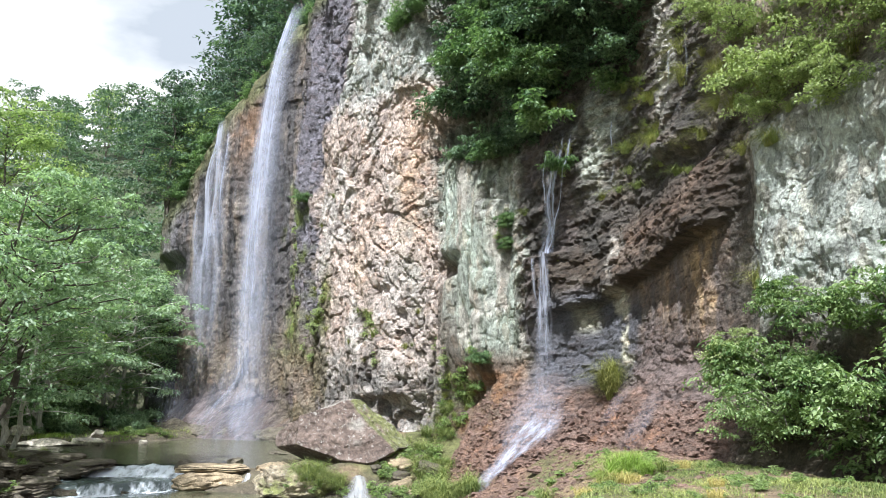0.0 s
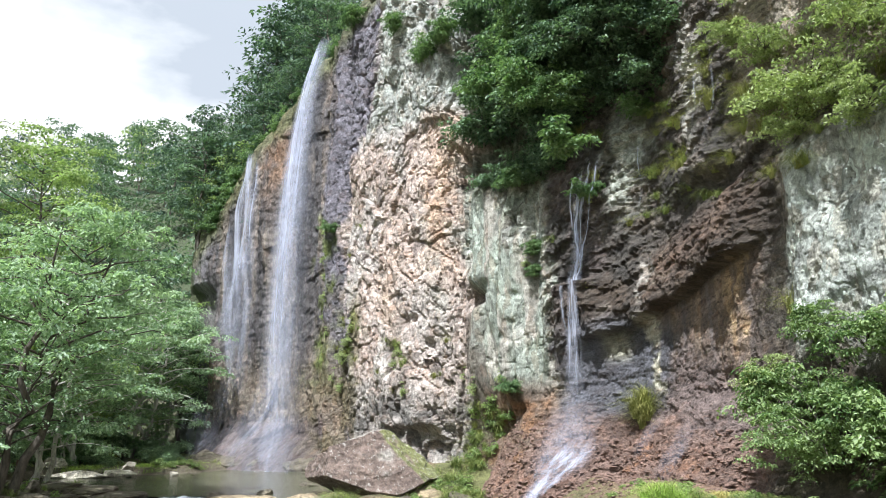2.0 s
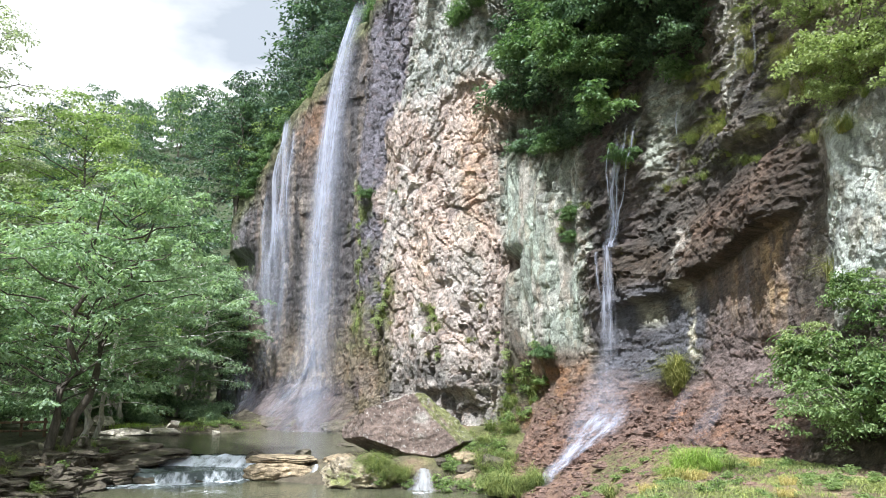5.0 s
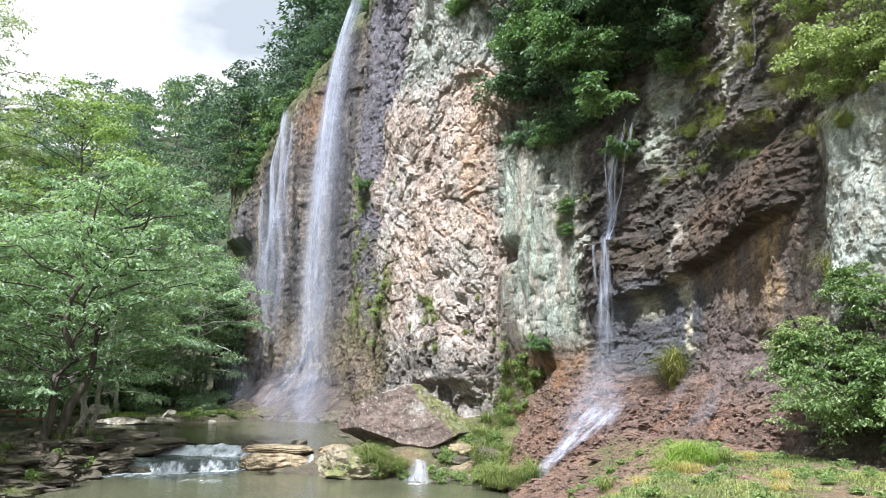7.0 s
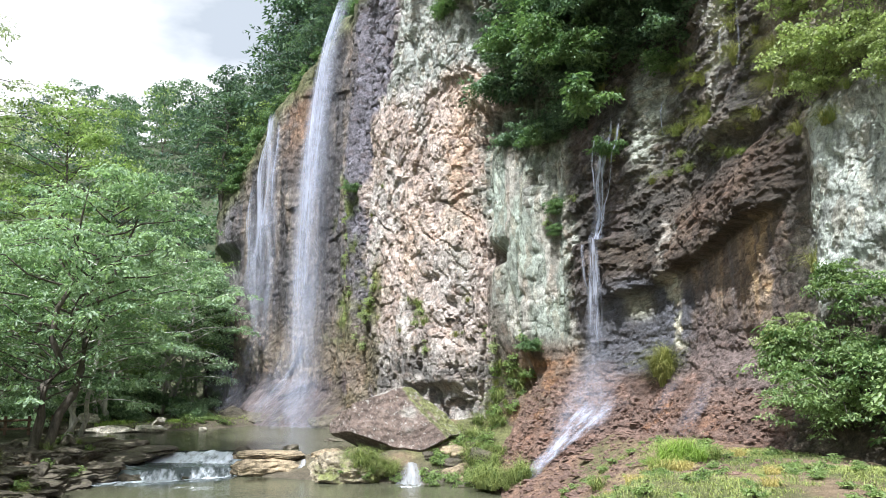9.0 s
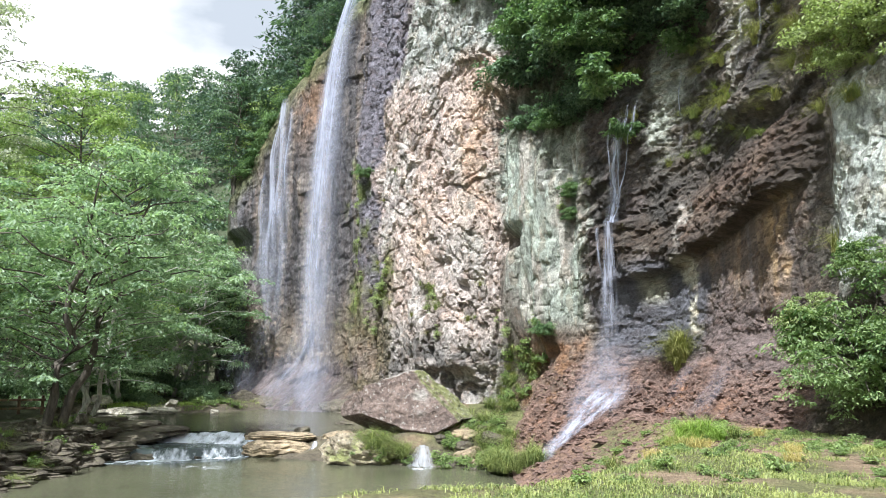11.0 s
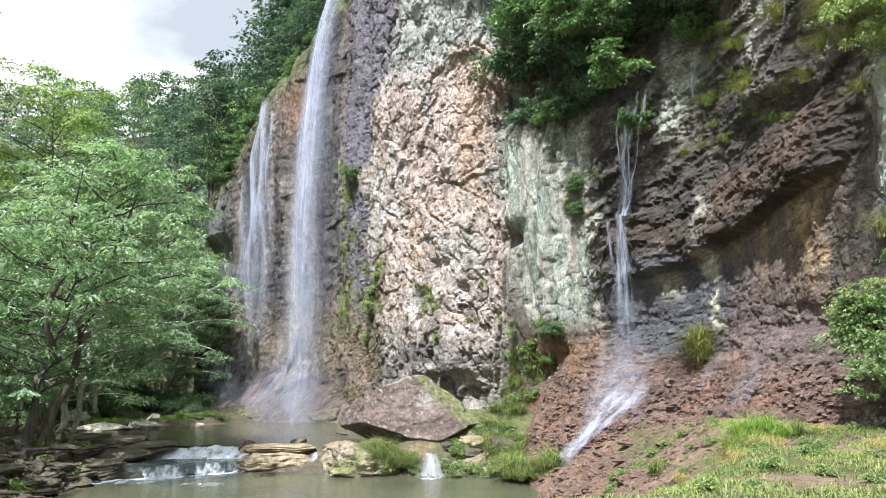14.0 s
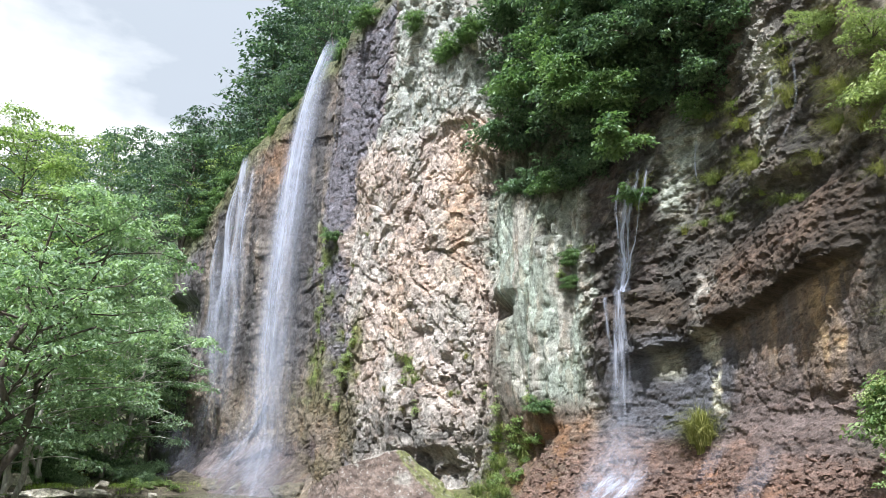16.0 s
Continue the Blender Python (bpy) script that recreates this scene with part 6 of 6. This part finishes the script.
for i in range(30):
    z = rt.uniform(-1.9, 2.0)
    s = 51.6 + 0.28 * (0.5 - z) + rt.uniform(-0.8, 0.8)
    ob = tagged(new("grass_tuft", CLIFFT[rt.choice((0, 1, 1, 2))]), "long grass tuft on the slope under the cliff", "grass", "tufts on the slope")
    on_cliff(ob, s, z, 0.0, i * 61, rt.uniform(0.5, 1.15))
for i in range(36):
    s, z = rt.uniform(35.5, 47.2), rt.uniform(8.2, 13.5)
    if 44.6 < s < 46.6 and z < 12:
        continue
    ob = tagged(new("grass_tuft", HANG[i % 2]), "drooping grass tuft on wet rock", "grass", "drooping tufts")
    on_cliff(ob, s, z, 0.02, i * 83, rt.uniform(0.45, 0.95))
for i in range(26):
    s, z = rt.uniform(29.5, 36.5), rt.uniform(8.0, 11.5)
    ob = tagged(new("grass_tuft", HANG[i % 2]), "dry grass tuft drooping over the pale slab", "grass", "tufts over the slab")
    on_cliff(ob, s, z, 0.03, i * 83, rt.uniform(0.5, 0.95))
for i in range(40):
    s, z = rt.uniform(53.5, 65), rt.uniform(2.6, 12)
    if 53.5 < s < 60.5 and z > 5.5:
        continue
    ob = tagged(new("grass_tuft", CLIFFT[rt.choice((0, 1))]), "small grass tuft in a crack of the face", "grass", "tufts in the face")
    on_cliff(ob, s, z, -0.03, i * 83, rt.uniform(0.35, 0.8))


def lawn(name, seed, count, box, length, keep, material, label):
    rng = np.random.default_rng(seed)
    x, y = rng.uniform(box[0], box[1], count), rng.uniform(box[2], box[3], count)
    ok = (inside_distance(x, y, LOWER) > 0.5) & (inside_distance(x, y, UPPER) > 0.3) & keep(x, y)
    ok &= (fbm(x * 0.6, y * 0.6, 210, 4) + 0.8 * fbm(x * 2.1, y * 2.1, 211, 3)) < -0.02 + 0.22 * rng.uniform(-1, 1, count)
    ok &= behind_cliff(x, y)[0] < -1.6
    x, y = x[ok], y[ok]
    v, q = blades(rng, np.stack([x, y, ground_height(x, y) - 0.02], 1), length, 0.012, 1.3, 1.0)
    return tagged(new(name, mesh_of(name, v, q, material)), label, "grass", kind="stuff")


lawn("grass", 81, 120000, (-1, 10, 8, 25), 0.10, lambda x, y: (y < 24 - 0.3 * np.abs(x - 5)) & (inside_distance(x, y, LOWER) + 1.2 * fbm(x * 0.7, y * 0.7, 213, 3) > 2.9), GRASS, "short sunlit green grass on the bank")
# brighter blades put a sunlit strip into the grass colour
lawn("grass", 84, 9000, (-19.5, -11.0, 43.6, 47.2), 0.30, lambda x, y: fbm(x * 0.5, y * 0.5, 214, 3) > -0.25, BRIGHT, "grass along the far shore, sunlight put into its bright green")
lawn("grass", 82, 14000, (-24, -12, 42, 56), 0.26, lambda x, y: y > 44, GRASS, "green grass along the far shore")
YOUNG = tuft(78, 230, 0.8, 0.34, BRIGHT)
for x, y, k in ((5.2, 17.5, 0.7), (5.5, 17.7, 0.7), (5.0, 17.8, 0.6), (5.3, 18.0, 0.65), (5.75, 17.4, 0.5)):
    ob = tagged(new("grass_tuft", YOUNG), "bright young green grass clump on the bank", "grass", "clumps on the bank")
    ob.matrix_basis = pose(x, y, seat(x, y), 0, 0, x * 900) @ Matrix.Diagonal((k, k, k, 1))
DRY = tuft(85, 170, 0.6, 0.34, STRAW, 1.3)
for x, y, k in ((4.75, 16.7, 0.6), (4.95, 16.4, 0.55), (4.5, 16.9, 0.45), (5.2, 16.5, 0.4), (3.6, 14.2, 0.4), (6.4, 15.2, 0.4), (4.1, 18.6, 0.4), (6.9, 18.2, 0.45), (5.6, 13.4, 0.35), (3.0, 16.4, 0.4)):
    ob = tagged(new("grass_tuft", DRY), "straw-yellow dry grass clump on the bank", "grass", "dry clumps on the bank")
    ob.matrix_basis = pose(x, y, seat(x, y), 0, 0, x * 900) @ Matrix.Diagonal((k, k, k, 1))
for x, y, k, m in ((5.4, 17.8, 0.62, 1), (5.8, 18.1, 0.6, 1), (5.1, 18.5, 0.5, 0), (6.2, 17.6, 0.5, 1), (4.2, 20.5, 0.8, 2), (4.6, 16.2, 0.7, 0)):
    ob = tagged(new("grass_tuft", TUFTS[m]), "bright green grass clump on the bank", "grass", "clumps on the bank")
    ob.matrix_basis = pose(x, y, seat(x, y), 0, 0, x * 90) @ Matrix.Diagonal((k, k, k, 1))

lawn("grass", 83, 9000, (-2.0, 3.4, 28.5, 35.5), 0.24, lambda x, y: (x < -1.7) | (x > -0.4), GRASS, "rough grass on the bank under the boulder")
for i in range(26):
    z = rt.uniform(-2.0, 2.2)
    on_cliff_copy(weed, 51.4 + 0.25 * (0.5 - z) + rt.uniform(-1.0, 1.0), z, 0.12, i * 67, rt.uniform(0.5, 1.1))
for i in range(150):
    x, y = rt.uniform(1.6, 8.6), rt.uniform(10.5, 23.5)
    made = copy_thing(weed, Matrix())
    k = rt.uniform(0.2, 0.6)
    made.matrix_basis = pose(x, y, seat(x, y, 0.15 * k), 0, 0, i * 59) @ Matrix.Diagonal((k * rt.uniform(0.8, 1.5), k, k * rt.uniform(0.5, 1.0), 1))
for x, y, k in ((-19.5, 48.5, 1.0), (-22.5, 47.0, 1.2), (-16.0, 48.8, 0.8), (-14.8, 47.6, 0.6), (-21.0, 50.0, 1.3), (-24.5, 45.0, 1.1), (-18.0, 52.0, 1.4), (-26.0, 42.0, 1.3), (-23.0, 54.0, 1.5), (-18.4, 46.9, 0.45), (-21.5, 41.5, 1.1), (-23.5, 38.5, 1.3), (-22.0, 34.0, 1.0), (-19.0, 47.4, 0.8), (-27.5, 38.5, 1.6), (-25.5, 49.0, 1.7), (-20.5, 46.6, 0.7)):
    made = copy_thing(under, Matrix())
    made.matrix_basis = pose(x, y, seat(x, y, 0.75 * k), 0, 0, x * 31) @ Matrix.Diagonal((k, k, k, 1))

for i in range(44):
    x, y = -13.6 - 4.0 * rt.random(), rt.uniform(22.5, 36)
    if i % 3:
        ob = tagged(new("grass_tuft", TUFTS[1 + i % 2]), "grass tuft between bank stones", "grass", "tufts on the stony bank")
        k = rt.uniform(0.4, 0.9)
        ob.matrix_basis = pose(x, y, seat(x, y), 0, 0, i * 47) @ Matrix.Diagonal((k, k, k, 1))
    else:
        made = copy_thing(weed, Matrix())
        made.matrix_basis = pose(x, y, seat(x, y, 0.25), 0, 0, i * 59)

for i in range(26):
    x, y = rt.uniform(-16.5, -11.2), rt.uniform(44.6, 47.0)
    if behind_cliff(np.array([x]), np.array([y]))[0][0] > -1.2 or inside_distance(np.array([x]), np.array([y]), UPPER)[0] < 0.3:
        continue
    made = copy_thing(weed, Matrix())
    k = rt.uniform(0.5, 1.1)
    made.matrix_basis = pose(x, y, max(seat(x, y), -1.7) + 0.2 * k, 0, 0, i * 59) @ Matrix.Diagonal((k, k, k, 1))
for i in range(60):
    if i < 34:
        x, y = rt.uniform(-0.5, 2.3), rt.uniform(30.4, 34.2)
        z = max(seat(x, y), -2.4)
    else:
        x, y = rt.gauss(-3.2, 0.6), rt.gauss(31.6, 0.4)
        z = -1.55 - 0.25 * abs(x + 3.6) - 0.7 * max(0, 31.9 - y)
    made = copy_thing(weed, Matrix())
    k = rt.uniform(0.5, 1.2) if i < 34 else rt.uniform(0.3, 0.7)
    made.matrix_basis = pose(x, y, z + 0.16 * k, 0, 0, i * 59) @ Matrix.Diagonal((k, k, k, 1))


def rubble_field(name, seed, feet, size, material, label):
    """Many small broken stones, each a skewed block lying at its own angle."""
    g = np.random.default_rng(seed)
    n = len(feet)
    box = np.array([(x, y, z) for z in (-1, 1) for x, y in ((-1, -1), (1, -1), (1, 1), (-1, 1))], float)
    c = box[None] * g.uniform(0.55, 1.0, (n, 8, 3)) * (size * g.uniform(0.4, 1.5, n) ** 1.5)[:, None, None] * np.array((1.0, 0.7, 0.45))
    a, b = g.uniform(0, 6.28, n), g.normal(0, 0.4, n)
    x, y, z = c[..., 0], c[..., 1] * np.cos(b)[:, None] - c[..., 2] * np.sin(b)[:, None], c[..., 1] * np.sin(b)[:, None] + c[..., 2] * np.cos(b)[:, None]
    v = np.stack([x * np.cos(a)[:, None] - y * np.sin(a)[:, None], x * np.sin(a)[:, None] + y * np.cos(a)[:, None], z], -1) + feet[:, None]
    f = np.array(((0, 3, 2, 1), (4, 5, 6, 7), (0, 1, 5, 4), (1, 2, 6, 5), (2, 3, 7, 6), (3, 0, 4, 7)))
    me = mesh_of(name, v.reshape(-1, 3), (8 * np.arange(n)[:, None, None] + f).reshape(-1, 4), material)
    return tagged(new(name, me), label, "rubble", kind="stuff")


gen = np.random.default_rng(90)
s, z = gen.uniform(35, 50.2, 3800), -2.1 + 3.6 * gen.uniform(0, 1, 3800) ** 1.4
rubble_field("rubble", 91, cliff_point(s, z, 0.0), 0.06, REDSTONE, "small red-brown rubble on the scree")
y = gen.uniform(15, 30, 1500)
x = 0.8 + 0.12 * (y - 18) + 6.5 * gen.uniform(0, 1, 1500)
ok = behind_cliff(x, y)[0] < -0.3
rubble_field("rubble", 92, np.stack([x, y, ground_height(x, y)], 1)[ok], 0.06, REDSTONE, "small brown rubble among the grass")
x, y = -13.3 - 5 * gen.uniform(0, 1, 2600) ** 1.3, gen.uniform(22, 37, 2600)
rubble_field("rubble", 93, np.stack([x, y, ground_height(x, y) + 0.1 * gen.uniform(0, 1, 2600)], 1), 0.16, DARKSLAB, "small dark rubble on the shaded bank")

# ---- fence ----
fence = tagged(new("fence"), "low rustic dark timber rail fence", "fence")
fence.matrix_basis = pose(-20.1, 37.6, -1.55, 0, 0, 32)


def beam(size):
    bm = bmesh.new()
    bmesh.ops.create_cube(bm, size=1.0)
    for v in bm.verts:
        v.co = Vector((v.co.x * size[0], v.co.y * size[1], v.co.z * size[2]))
    bmesh.ops.bevel(bm, geom=bm.edges[:], offset=0.015, segments=1, affect="EDGES")
    return bm_mesh("beam", bm, WOOD)


post, rail = beam((0.13, 0.13, 1.2)), beam((1.55, 0.08, 0.10))
for i in range(5):
    part("post", post, fence).location = (-2.6 + 1.0 * i, 0, 0.45)
for i in range(2):
    for z in (0.45, 0.85):
        part("rail", rail, fence).location = (-1.85 + 1.6 * i, -0.1, z)
